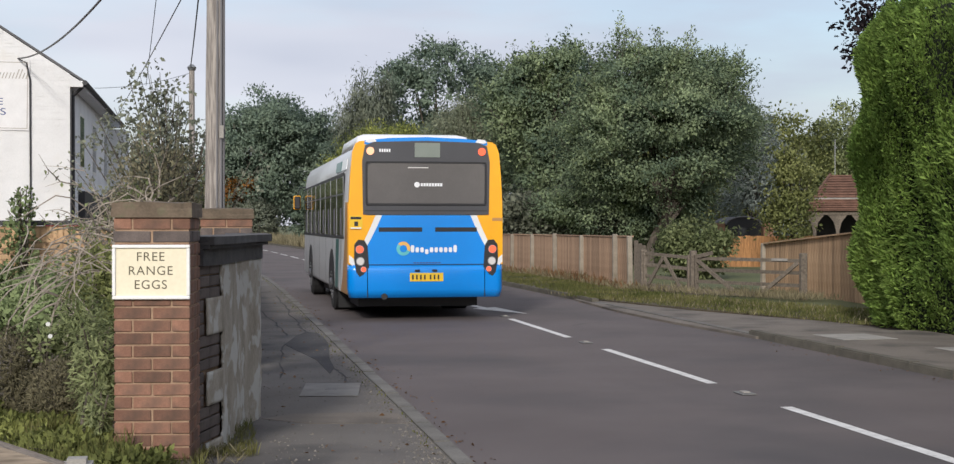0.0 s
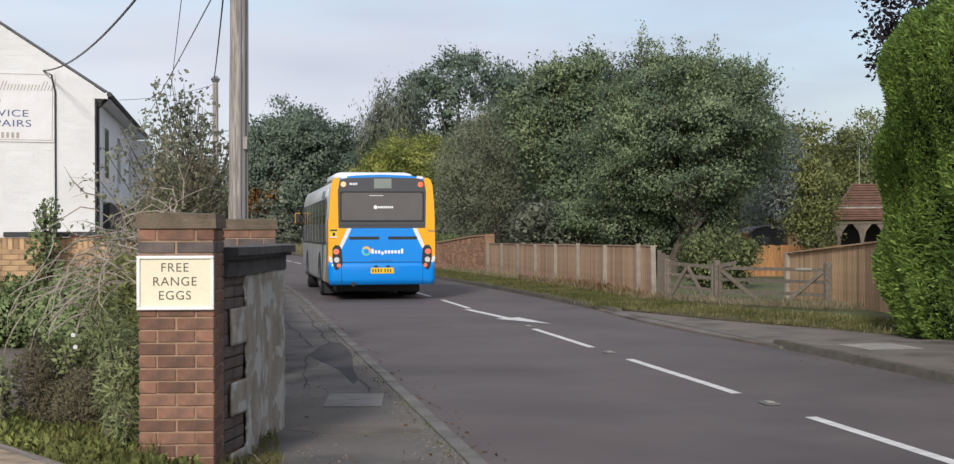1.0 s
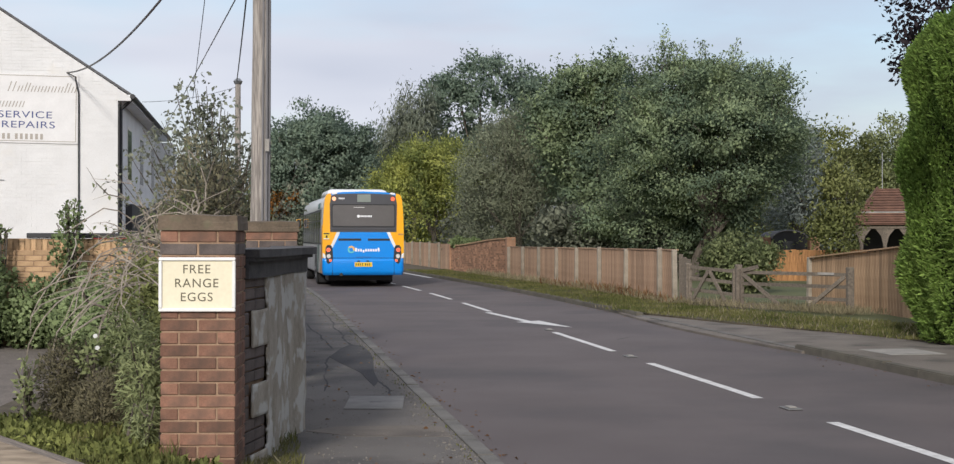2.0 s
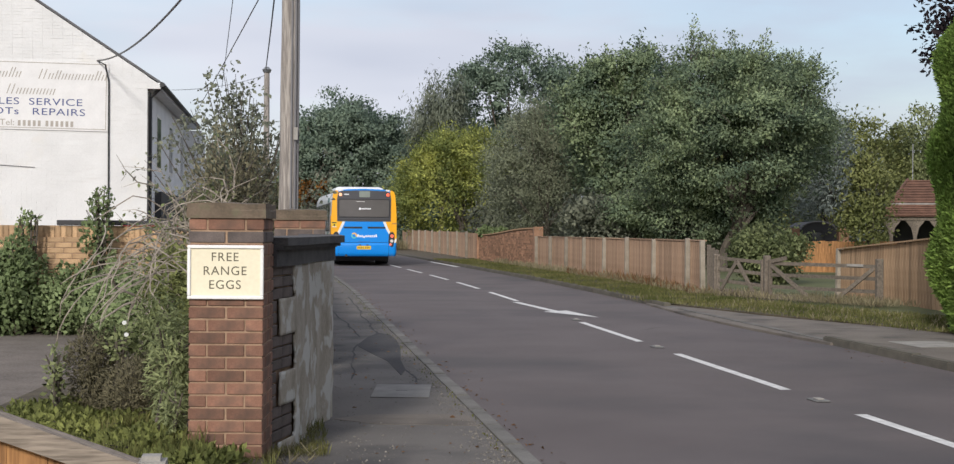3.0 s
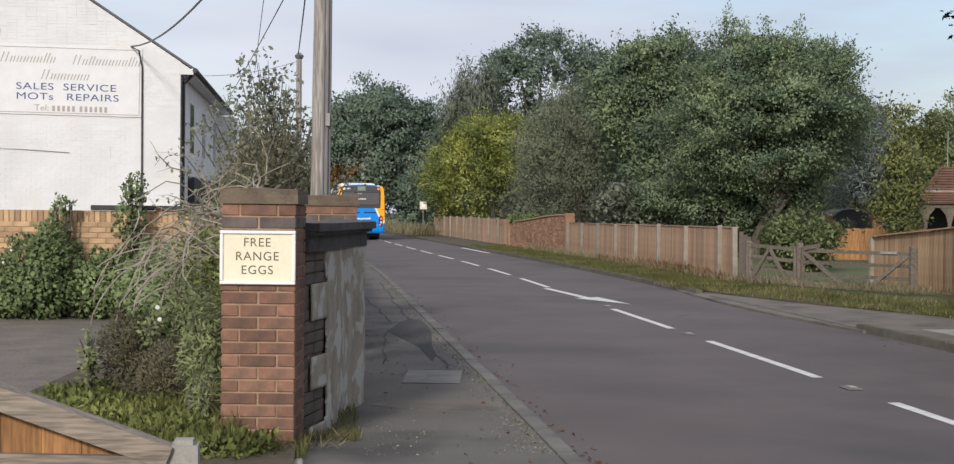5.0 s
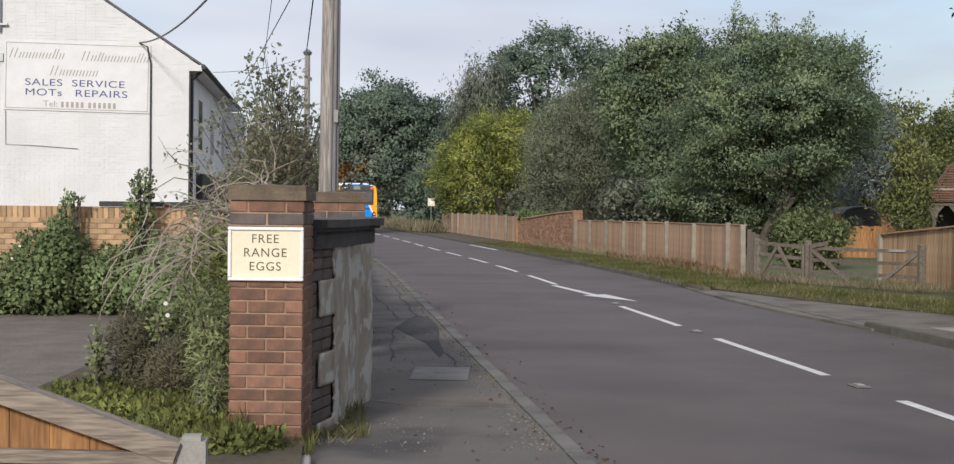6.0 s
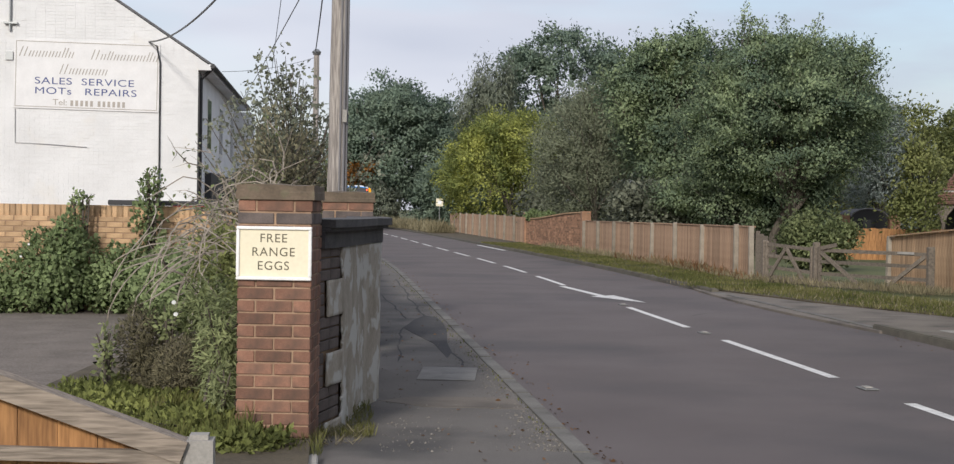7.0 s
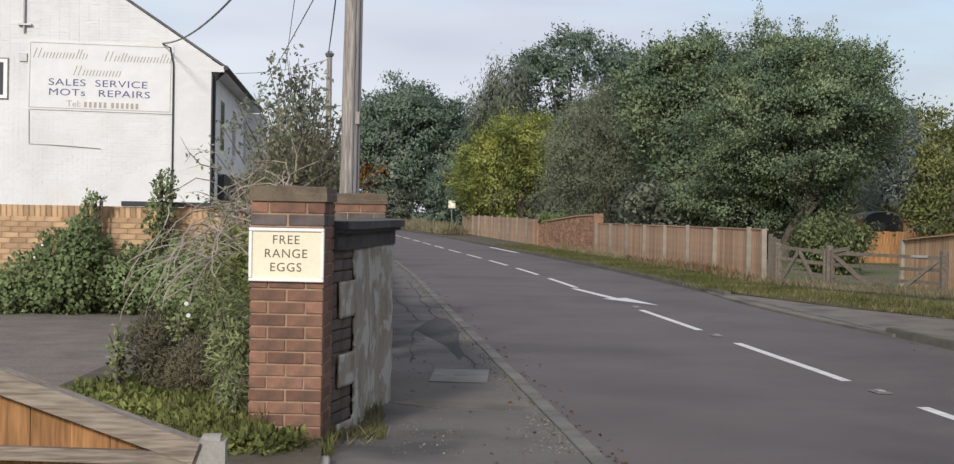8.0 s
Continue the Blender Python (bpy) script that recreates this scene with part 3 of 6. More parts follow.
            rows.append((bm.verts.new((x - ww, y, z)), bm.verts.new((x + ww, y, z))))
            y += rng.uniform(0.1, 0.3)
        for p, q in zip(rows, rows[1:]):
            bm.faces.new((p[0], p[1], q[1], q[0]))
        tagged(part("asphalt_crack", bm, CRACK), "dark irregular crack in the asphalt surface", "crack", group="asphalt cracks", kind="structure")


def brick_mesh(name, l, w, h, material, bevel=0.004):
    bm = box(-l / 2, l / 2, -w / 2, w / 2, -h / 2, h / 2)
    bmesh.ops.bevel(bm, geom=bm.edges[:], offset=bevel, segments=1, affect="EDGES")
    me = bpy.data.meshes.new(name)
    bm.to_mesh(me)
    bm.free()
    me.materials.append(material)
    return me


RED_BRICK_MESH = brick_mesh("brick", 0.215, 0.1025, 0.065, BRICK)
BUFF_BRICK_MESH = brick_mesh("brick", 0.215, 0.1025, 0.065, YELLOW_BRICK)
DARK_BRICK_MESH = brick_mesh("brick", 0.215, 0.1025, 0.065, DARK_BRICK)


def lay(mesh, parent, x, y, z, turn=0.0):
    ob = new("brick", mesh)
    ob.parent = parent
    ob.matrix_basis = pose(x + random.uniform(-0.002, 0.002), y + random.uniform(-0.002, 0.002), z, random.uniform(-0.5, 0.5), random.uniform(-0.4, 0.4), turn + random.uniform(-0.6, 0.6))
    return ob


def brick_pillar(label, m, courses, cap, z0=0.0):
    """A two-brick square pillar with a worn cap; its foot at the origin of m."""
    ob = base("brick_pillar", label, "pillar", m, group="gate pillars")
    top = z0 + courses * 0.075
    part("mortar_core", box(-0.213, 0.213, -0.213, 0.213, -0.1, top), MORTAR, ob)
    for c in range(courses):
        z = z0 + c * 0.075 + 0.0375
        # dark brick for the second course down, and for a few others at random
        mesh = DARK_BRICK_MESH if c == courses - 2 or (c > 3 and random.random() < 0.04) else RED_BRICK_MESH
        if c % 2:
            for sx in (-1, 1):
                for sy in (-1, 1):
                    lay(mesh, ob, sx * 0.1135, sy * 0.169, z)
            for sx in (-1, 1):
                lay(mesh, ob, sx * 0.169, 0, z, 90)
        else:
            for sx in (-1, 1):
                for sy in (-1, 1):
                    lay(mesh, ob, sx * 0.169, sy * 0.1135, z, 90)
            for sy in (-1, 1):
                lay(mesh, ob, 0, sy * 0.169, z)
    bm = box(-0.235, 0.235, -0.235, 0.235, top, top + cap)
    bmesh.ops.subdivide_edges(bm, edges=bm.edges[:], cuts=5, use_grid_fill=True)
    for v in bm.verts:
        k = noise.noise(v.co * 9 + Vector((m.translation.y, 0, 0)))
        if v.co.z > top + cap * 0.5:
            v.co.z += k * 0.012 + 0.012 * (1 - max(abs(v.co.x), abs(v.co.y)) / 0.235)
            v.co.x *= 0.985 + 0.03 * k
            v.co.y *= 0.985 + 0.03 * k
    part("cap", bm, CAP_STONE, ob, "weathered brown stone cap")
    return ob


def build_entrance():
    near = brick_pillar("square red brick pillar with a weathered stone cap", pose(-0.322, 8.79, 0.17, 0, 0, -7.0), 19, 0.085)
    brick_pillar("red brick pillar with a worn cap behind the rendered wall", pose(0.12, 12.62, 0.10), 20, 0.085)
    # sign on the front of the pillar
    sign = base("egg_sign", "cream board in a white frame that offers free range eggs", "sign", near.matrix_basis @ pose(-0.002, -0.221, 1.105))
    part("board", box(-0.205, 0.205, -0.014, 0, -0.142, 0.142), CREAM, sign)
    for x0, x1, z0, z1 in ((-0.225, 0.225, 0.140, 0.160), (-0.225, 0.225, -0.160, -0.140), (-0.225, -0.205, -0.1395, 0.1395), (0.205, 0.225, -0.1395, 0.1395)):
        part("frame_strip", box(x0, x1, -0.026, 0, z0, z1), SIGN_FRAME, sign, bevel=0.004)
    for words, z in (("FREE", 0.082), ("RANGE", 0.0), ("EGGS", -0.082)):
        text_mesh(words, 0.074, LETTER_DARK, pose(-0.004, -0.0145, z + 0.006, 90), sign, spacing=1.12, depth=0.001)
    # curved rendered wing wall with toothed brick quoins and a dark coping
    wall = base("rendered_wall", "crumbling cement rendered wing wall with brick quoins and a dark coping", "wall", pose(0, 0, 0), kind="structure")
    key = [(-0.088, 8.99), (-0.02, 9.20), (0.045, 9.42), (0.10, 9.75), (0.155, 10.10), (0.21, 10.40), (0.265, 10.60), (0.31, 10.72), (0.34, 10.90), (0.345, 11.4), (0.345, 12.40)]
    arc = [0.0]
    for a, b in zip(key, key[1:]):
        arc.append(arc[-1] + math.dist(a, b))

    def wing(s, off=0.0):
        """A point of the wall's face, s metres along it, pushed out by off."""
        x, y = float(np.interp(s, arc, [k[0] for k in key])), float(np.interp(s, arc, [k[1] for k in key]))
        x2, y2 = float(np.interp(s + 0.05, arc, [k[0] for k in key])), float(np.interp(s + 0.05, arc, [k[1] for k in key]))
        x1, y1 = float(np.interp(s - 0.05, arc, [k[0] for k in key])), float(np.interp(s - 0.05, arc, [k[1] for k in key]))
        d = math.hypot(x2 - x1, y2 - y1) or 1
        nx, ny = (y2 - y1) / d, -(x2 - x1) / d
        return x + nx * off, y + ny * off, math.degrees(math.atan2(y2 - y1, x2 - x1))

    def band(s0, s1, out0, out1, z0, z1, n=26):
        """A course that follows the wall from s0 to s1."""
        bm = bmesh.new()
        rows = []
        for i in range(n + 1):
            s = s0 + (s1 - s0) * i / n
            a, b = wing(s, out0), wing(s, out1)
            rows.append([bm.verts.new((p[0], p[1], z)) for p, z in ((a, z0), (b, z0), (b, z1), (a, z1))])
        for p, q in zip(rows, rows[1:]):
            for k in range(4):
                bm.faces.new((p[k], p[(k + 1) % 4], q[(k + 1) % 4], q[k]))
        bm.faces.new(rows[0][::-1])
        bm.faces.new(rows[-1])
        return bm

    END = arc[-1] - 0.02
    part("brick_core", band(0.01, END, -0.22, -0.02, -0.05, 1.30), MORTAR, wall)
    for c in range(17):
        z = 0.07 + c * 0.075
        long = ((c + 1) // 3) % 2 == 1
        for s in ((0.11, 0.335) if long else (0.0, )):
            x, y, turn = wing(s, -0.049)
            lay(DARK_BRICK_MESH, wall, x, y, z, turn)
    bm = bmesh.new()
    n, hgt = 70, 60
    grid = []
    for j in range(hgt + 1):
        z = 0.03 + 1.27 * j / hgt
        row = []
        for i in range(n + 1):
            s = 0.11 + (END - 0.11) * (i / n) ** 1.4
            patch = max(0.0, noise.noise((s * 2.4, z * 1.7, 7.0)))
            relief = 0.014 + 0.010 * noise.noise((s * 3.5, z * 2.6, 1.0)) + 0.006 * noise.noise((s * 16, z * 9, 4.0)) - 0.012 * (patch > 0.18)
            x, y, _ = wing(s, relief)
            row.append((s, z, bm.verts.new((x, y, z))))
        grid.append(row)
    for a, b in zip(grid, grid[1:]):
        for i in range(n):
            s, z = a[i][0], (a[i][1] + b[i][1]) / 2
            c = int((z - 0.0325) / 0.075)
            edge = 0.46 if ((c + 1) // 3) % 2 == 1 else 0.12
            if s > edge + 0.02 * noise.noise((z * 14, 3.3, 0)):
                f = bm.faces.new((a[i][2], a[i + 1][2], b[i + 1][2], b[i][2]))
                f.smooth = True
    bmesh.ops.delete(bm, geom=[v for v in bm.verts if not v.link_faces], context="VERTS")
    ob = part("render_coat", bm, RENDER_COAT, wall, "flaking grey cement render")
    sol = ob.modifiers.new("thick", "SOLIDIFY")
    sol.thickness, sol.offset = 0.016, 0
    for out, z0, z1 in ((0.035, 1.295, 1.40), (0.075, 1.402, 1.425), (0.105, 1.427, 1.478)):
        part("coping_course", band(0.0, END, -0.24, out, z0, z1), COPING, wall)


def build_unseen_wall():
    # hidden behind the pillars; added to cast shade along the footway
    wall = base("unseen_wall", "unseen low dark brick wall added to shade the footway", "wall", kind="structure")
    part("brickwork", box(-0.12, 0.11, 14.25, 34.0, -0.05, 1.22), DARK_BRICK, wall)
    part("coping", box(-0.15, 0.14, 14.25, 34.0, 1.222, 1.29), COPING, wall, bevel=0.01)


def build_grit():
    """Loose grit and leaf litter that gathers along the kerb and the wall."""
    rng = np.random.default_rng(77)
    n = 2600
    y = 8.5 + 20 * rng.random(n) ** 1.6
    x = np.where(rng.random(n) < 0.75, 1.44 - np.abs(rng.normal(size=n)) * 0.14, 0.3 + np.abs(rng.normal(size=n)) * 0.35)
    r = 0.004 + 0.008 * rng.random(n) ** 3
    bm = bmesh.new()
    for i in range(n):
        a = rng.uniform(0, math.tau)
        base_pts = [(x[i] + r[i] * math.cos(a + k * 2.09), y[i] + r[i] * math.sin(a + k * 2.09) * 1.4, 0.1005) for k in range(3)]
        v = [bm.verts.new(q) for q in base_pts] + [bm.verts.new((x[i], y[i], 0.1005 + r[i] * 0.9))]
        for f in ((0, 1, 3), (1, 2, 3), (2, 0, 3)):
            bm.faces.new([v[k] for k in f])
    tagged(part("grit", bm, GRIT), "loose pale grit along the kerb", "grit", kind="stuff")


def build_litter():
    """Fallen leaves in the gutters and on the footways."""
    rng = np.random.default_rng(91)
    n = 520
    y = 8.0 + 34 * rng.random(n) ** 1.5
    side = rng.random(n)
    x = np.where(side < 0.45, 1.62 + np.abs(rng.normal(size=n)) * 0.12, np.where(side < 0.75, 7.18 - np.abs(rng.normal(size=n)) * 0.15, 0.5 + 0.9 * rng.random(n)))
    z = np.where(side < 0.75, 0.006, 0.107)
    x += np.array([bend(v) for v in y])
    p = np.stack([x, y, z], 1)
    out = np.stack([rng.normal(size=n), rng.normal(size=n), 0.05 * np.abs(rng.normal(size=n))], 1)
    s = 0.035 * (0.6 + 0.8 * rng.random(n))
    tagged(cards("leaf_litter", p, out, s, s * 0.6, DEAD_WEED, None, rng=rng, facing=np.tile([0.0, 0.0, 1.0], (n, 1))), "brown fallen leaves along the kerbs", "leaf litter", kind="stuff")


def build_pole():
    pole = base("utility_pole", "weathered grey wooden utility pole with cable guards", "utility pole", pose(0.012, 14.0, 0.05, 0, 0.25, 0))
    bm = bmesh.new()
    pts = [(0.01 * noise.noise((z, 0, 0)), 0.01 * noise.noise((0, z, 0)), z) for z in np.linspace(-0.3, 7.2, 24)]
    tube(pts, [0.094 - 0.0025 * z for z in np.linspace(0, 7.5, 24)], 20, bm)
    part("shaft", bm, POLE_WOOD, pole)
    for a, w in ((-20, 0.035), (-48, 0.03), (-75, 0.022)):
        c, s = math.cos(radians(a)), math.sin(radians(a))
        bm = tube([(c * 0.092, s * 0.092, 0), (c * 0.088, s * 0.088, 2.6), (c * 0.077, s * 0.077, 6.5)], w * 0.45, 8)
        part("cable_guard", bm, CABLE_GUARD, pole, "grey cable guard")
    part("tag", box(0.045, 0.085, -0.105, -0.095, 2.33, 2.45), CONCRETE, pole, "small white tag")
    # a second pole further down the road
    far = base("utility_pole", "distant dark wooden utility pole behind the shrub", "utility pole", pose(-0.55, 40.0, 0.05))
    part("shaft", tube([(0, 0, -0.3), (0, 0, 5.78)], [0.10, 0.075], 10), POLE_WOOD, far)
    part("cap_fitting", tube([(0, 0, 5.72), (0, 0, 5.80), (0, 0, 5.88)], [0.10, 0.13, 0.05], 10), METAL, far)


def cable(name, a, b, sag, r, label):
    a, b = Vector(a), Vector(b)
    pts = []
    for i in range(25):
        u = i / 24
        p = a.lerp(b, u)
        p.z -= sag * 4 * u * (1 - u)
        pts.append(p)
    return tagged(part(name, tube(pts, r, 5), BLACK), label, "cable")


def build_cables():
    cable("service_cable", (-4.36, 33.95, 5.33), (0.0, 14.0, 5.2), 0.5, 0.018, "thick black service cable sagging to the white house")
    cable("telephone_wire", (-0.58, 40.0, 5.88), (0.02, 14.0, 5.25), 0.12, 0.014, "thin black overhead wire between the poles")
    cable("telephone_wire", (-3.1, 47.0, 4.85), (-0.04, 14.0, 4.2), 0.05, 0.008, "thin overhead wire running to the house eaves")
    cable("telephone_wire", (-2.09, 47.0, 5.99), (1.80, -20.0, 7.5), 0.0, 0.009, "thin overhead wire passing above the road")
    cable("telephone_wire", (-0.58, 40.0, 5.7), (-2.90, 37.0, 4.96), 0.1, 0.006, "thin overhead wire running to the house eaves")


GABLE_Y, CORNER_X = 34.0, -3.22


def build_white_house():
    house = base("white_house", "two storey white painted brick house with a gable end sign", "house", pose(0, 0, 0))
    ridge_x, eaves, pitch = -8.6, 5.0, 0.66
    ridge = eaves + (CORNER_X - ridge_x) * pitch
    far_x = 2 * ridge_x - CORNER_X
    part("gable_wall", plate_xz([(far_x, -0.1), (CORNER_X, -0.1), (CORNER_X, eaves), (ridge_x, ridge), (far_x, eaves)], GABLE_Y, GABLE_Y + 0.25), WHITE_WALL, house)
    # courses of painted brickwork, slightly proud
    bm = bmesh.new()
    rng = random.Random(4)
    z = 0.05
    row = 0
    while z < ridge - 0.2:
        right = CORNER_X if z < eaves else CORNER_X - (z - eaves) / pitch - 0.1
        x = right - 0.02 - (0.11 if row % 2 else 0)
        while x > -11.2:
            if rng.random() < 0.9:
                box(x - 0.215, x, GABLE_Y - rng.uniform(0.004, 0.007), GABLE_Y + 0.01, z, z + 0.067, bm)
            x -= 0.225
        z += 0.075
        row += 1
    tagged(part("painted_bricks", bm, WHITE_WALL, house), kind="stuff")
    part("road_wall", box(CORNER_X - 0.25, CORNER_X, GABLE_Y + 0.25, 48.2, -0.1, eaves), PALE_BLUE_PAINT, house)
    part("rear_wall", box(far_x, CORNER_X, 48.2, 48.45, -0.1, eaves), PALE_BLUE_PAINT, house)
    for s, name in ((1, "roof_slope"), (-1, "roof_slope")):
        bm = bmesh.new()
        ex = ridge_x + s * (CORNER_X - ridge_x + 0.35)
        ez = eaves - 0.35 * pitch
        a = [bm.verts.new(p) for p in ((ridge_x, GABLE_Y - 0.02, ridge + 0.02), (ex, GABLE_Y - 0.02, ez + 0.02), (ex, 48.6, ez + 0.03), (ridge_x, 48.6, ridge + 0.03))]
        b = [bm.verts.new(v.co + Vector((0, 0, 0.06))) for v in a]
        bm.faces.new(a)
        bm.faces.new(b)
        for i in range(4):
            bm.faces.new((a[i], a[(i + 1) % 4], b[(i + 1) % 4], b[i]))
        part(name, bm, SLATE, house)
    part("fascia", box(CORNER_X + 0.02, CORNER_X + 0.30, GABLE_Y - 0.05, 48.5, eaves - 0.30, eaves - 0.16), PALE_BLUE_PAINT, house, "pale grey eaves board")
    part("kneeler", plate_xz([(CORNER_X + 0.002, 4.70), (CORNER_X + 0.30, 4.70), (CORNER_X + 0.30, 4.79), (CORNER_X + 0.002, 4.985)], GABLE_Y - 0.09, GABLE_Y - 0.052), WHITE_WALL, house, "white painted kneeler under the eaves")
    part("gutter", tube([(CORNER_X + 0.34, GABLE_Y - 0.1, eaves - 0.20), (CORNER_X + 0.34, 48.5, eaves - 0.22)], 0.06, 8), BLACK, house)
    part("downpipe", tube([(CORNER_X + 0.05, GABLE_Y + 0.16, -0.05), (CORNER_X + 0.05, GABLE_Y + 0.16, eaves - 0.5), (CORNER_X + 0.3, GABLE_Y + 0.10, eaves - 0.25)], 0.045, 8), BLACK, house)
    part("corner_pilaster", box(CORNER_X - 0.02, CORNER_X + 0.035, GABLE_Y + 0.02, GABLE_Y + 0.55, -0.05, eaves - 0.35), DARK_PAINT, house, "dark painted corner board")
    for y0, y1, z0, z1 in ((36.4, 37.6, 2.9, 4.3), (40.2, 41.4, 2.9, 4.3), (44.4, 45.6, 2.9, 4.3), (36.2, 38.2, 0.6, 2.1), (41.0, 43.2, 0.5, 2.2)):
        w = part("window", box(CORNER_X - 0.05, CORNER_X + 0.012, y0, y1, z0, z1), SIGN_FRAME, house)
        part("pane", box(CORNER_X + 0.012, CORNER_X + 0.018, y0 + 0.08, (y0 + y1) / 2 - 0.03, z0 + 0.08, z1 - 0.08), GLASS, w)
        part("pane", box(CORNER_X + 0.012, CORNER_X + 0.018, (y0 + y1) / 2 + 0.03, y1 - 0.08, z0 + 0.08, z1 - 0.08), GLASS, w)
    part("projecting_bay", box(CORNER_X, CORNER_X + 0.55, 45.8, 48.0, 2.6, eaves - 0.5), PALE_BLUE_PAINT, house, "pale projecting bay")
    part("ground_floor_front", box(CORNER_X, CORNER_X + 0.16, GABLE_Y + 2.0, 47.6, -0.05, 2.35), DARK_PAINT, house, "dark shop front in the shade")
    # upper window in the gable
    win = part("window", box(-8.75, -7.86, GABLE_Y - 0.02, GABLE_Y + 0.03, 3.93, 4.90), CABLE_GUARD, house, "small white framed window")
    part("window_frame", box(-8.72, -7.89, GABLE_Y - 0.045, GABLE_Y - 0.02, 3.96, 4.87), SIGN_FRAME, win)
    part("pane", box(-8.64, -7.98, GABLE_Y - 0.052, GABLE_Y - 0.046, 4.04, 4.79), GLASS, win)
    part("vent", box(-7.62, -7.45, GABLE_Y - 0.05, GABLE_Y, 4.83, 5.02), METAL, house, "grey wall vent")
    part("wall_pipe", tube([(-7.52, GABLE_Y - 0.05, 5.5), (-7.52, GABLE_Y - 0.05, 8.0)], 0.03, 6), METAL, house)
    part("pipe_bracket", box(-7.66, -7.35, GABLE_Y - 0.1, GABLE_Y - 0.01, 5.66, 5.70), METAL, house)
    part("black_conduit", tube([(-4.36, GABLE_Y - 0.04, 5.33), (-4.18, GABLE_Y - 0.04, 5.24), (-4.10, GABLE_Y - 0.04, 4.85), (-4.09, GABLE_Y - 0.04, 1.3)], 0.02, 6), BLACK, house, "black cable conduit down the wall")
    part("thin_wire", tube([(-7.39, GABLE_Y - 0.03, 3.7), (-7.38, GABLE_Y - 0.03, 2.92), (-6.8, GABLE_Y - 0.03, 2.9), (-5.75, GABLE_Y - 0.03, 2.84)], 0.007, 5), CABLE_GUARD, house)
    board = base("wall_sign", "faded painted company sign for sales and repairs on the gable", "sign", pose(-5.77, GABLE_Y - 0.012, 4.505, 0, 0.7, 0))
    part("board", box(-1.66, 1.66, -0.02, 0, -0.80, 0.80), SIGN_BOARD, board)
    for x0, x1, z0, z1 in ((-1.62, 1.62, 0.745, 0.76), (-1.62, 1.62, -0.76, -0.745), (-1.62, -1.605, -0.744, 0.744), (1.605, 1.62, -0.744, 0.744)):
        part("border", box(x0, x1, -0.024, -0.018, z0, z1), LETTER_TAN, board)
    # the firm's name as plain slanted bars of its size and colour
    for x0, z0, tall, heights in ((-1.55, 0.40, 0.23, (1, .6, .6, .6, .6, .6, 1, .6)), (0.08, 0.38, 0.23, (1, .6, .9, .6, .6, .6, .6, .6, .95, .6)), (-0.63, 0.02, 0.23, (1, .6, .6, .6, .6, .6, .6))):
        x = x0
        for k, h in enumerate(heights):
            w, t = (0.20 if k == 0 else 0.138), 0.022
            a, b = z0, z0 + tall * h
            lean = (b - a) * 0.35
            for o in (0.0, w * 0.52):
                bm = plate_xz([(x + o, a), (x + o + t, a), (x + o + t + lean, b), (x + o + lean, b)], -0.024, -0.019)
                part("name_bar", bm, LETTER_TAN, board)
            x += w + 0.012
    for words, x, z, s in (("SALES", -0.76, -0.155, 0.225), ("SERVICE", 0.48, -0.155, 0.225), ("MOTs", -0.76, -0.385, 0.225), ("REPAIRS", 0.55, -0.385, 0.225)):
        text_mesh(words, s, LETTER_BLUE, pose(x, -0.022, z, 90) @ Matrix.Diagonal((1.40, 1, 1, 1)), board, spacing=1.08, depth=0.002)
    text_mesh("Tel:", 0.20, LETTER_TAN, pose(-0.60, -0.022, -0.645, 90) @ Matrix.Diagonal((1.1, 1, 1, 1)), board, depth=0.002)
    for i in range(11):
        x = -0.36 + i * 0.112 + (0.06 if i > 4 else 0)
        part("number_bar", box(x, x + 0.062, -0.024, -0.019, -0.715, -0.585), LETTER_TAN, board)


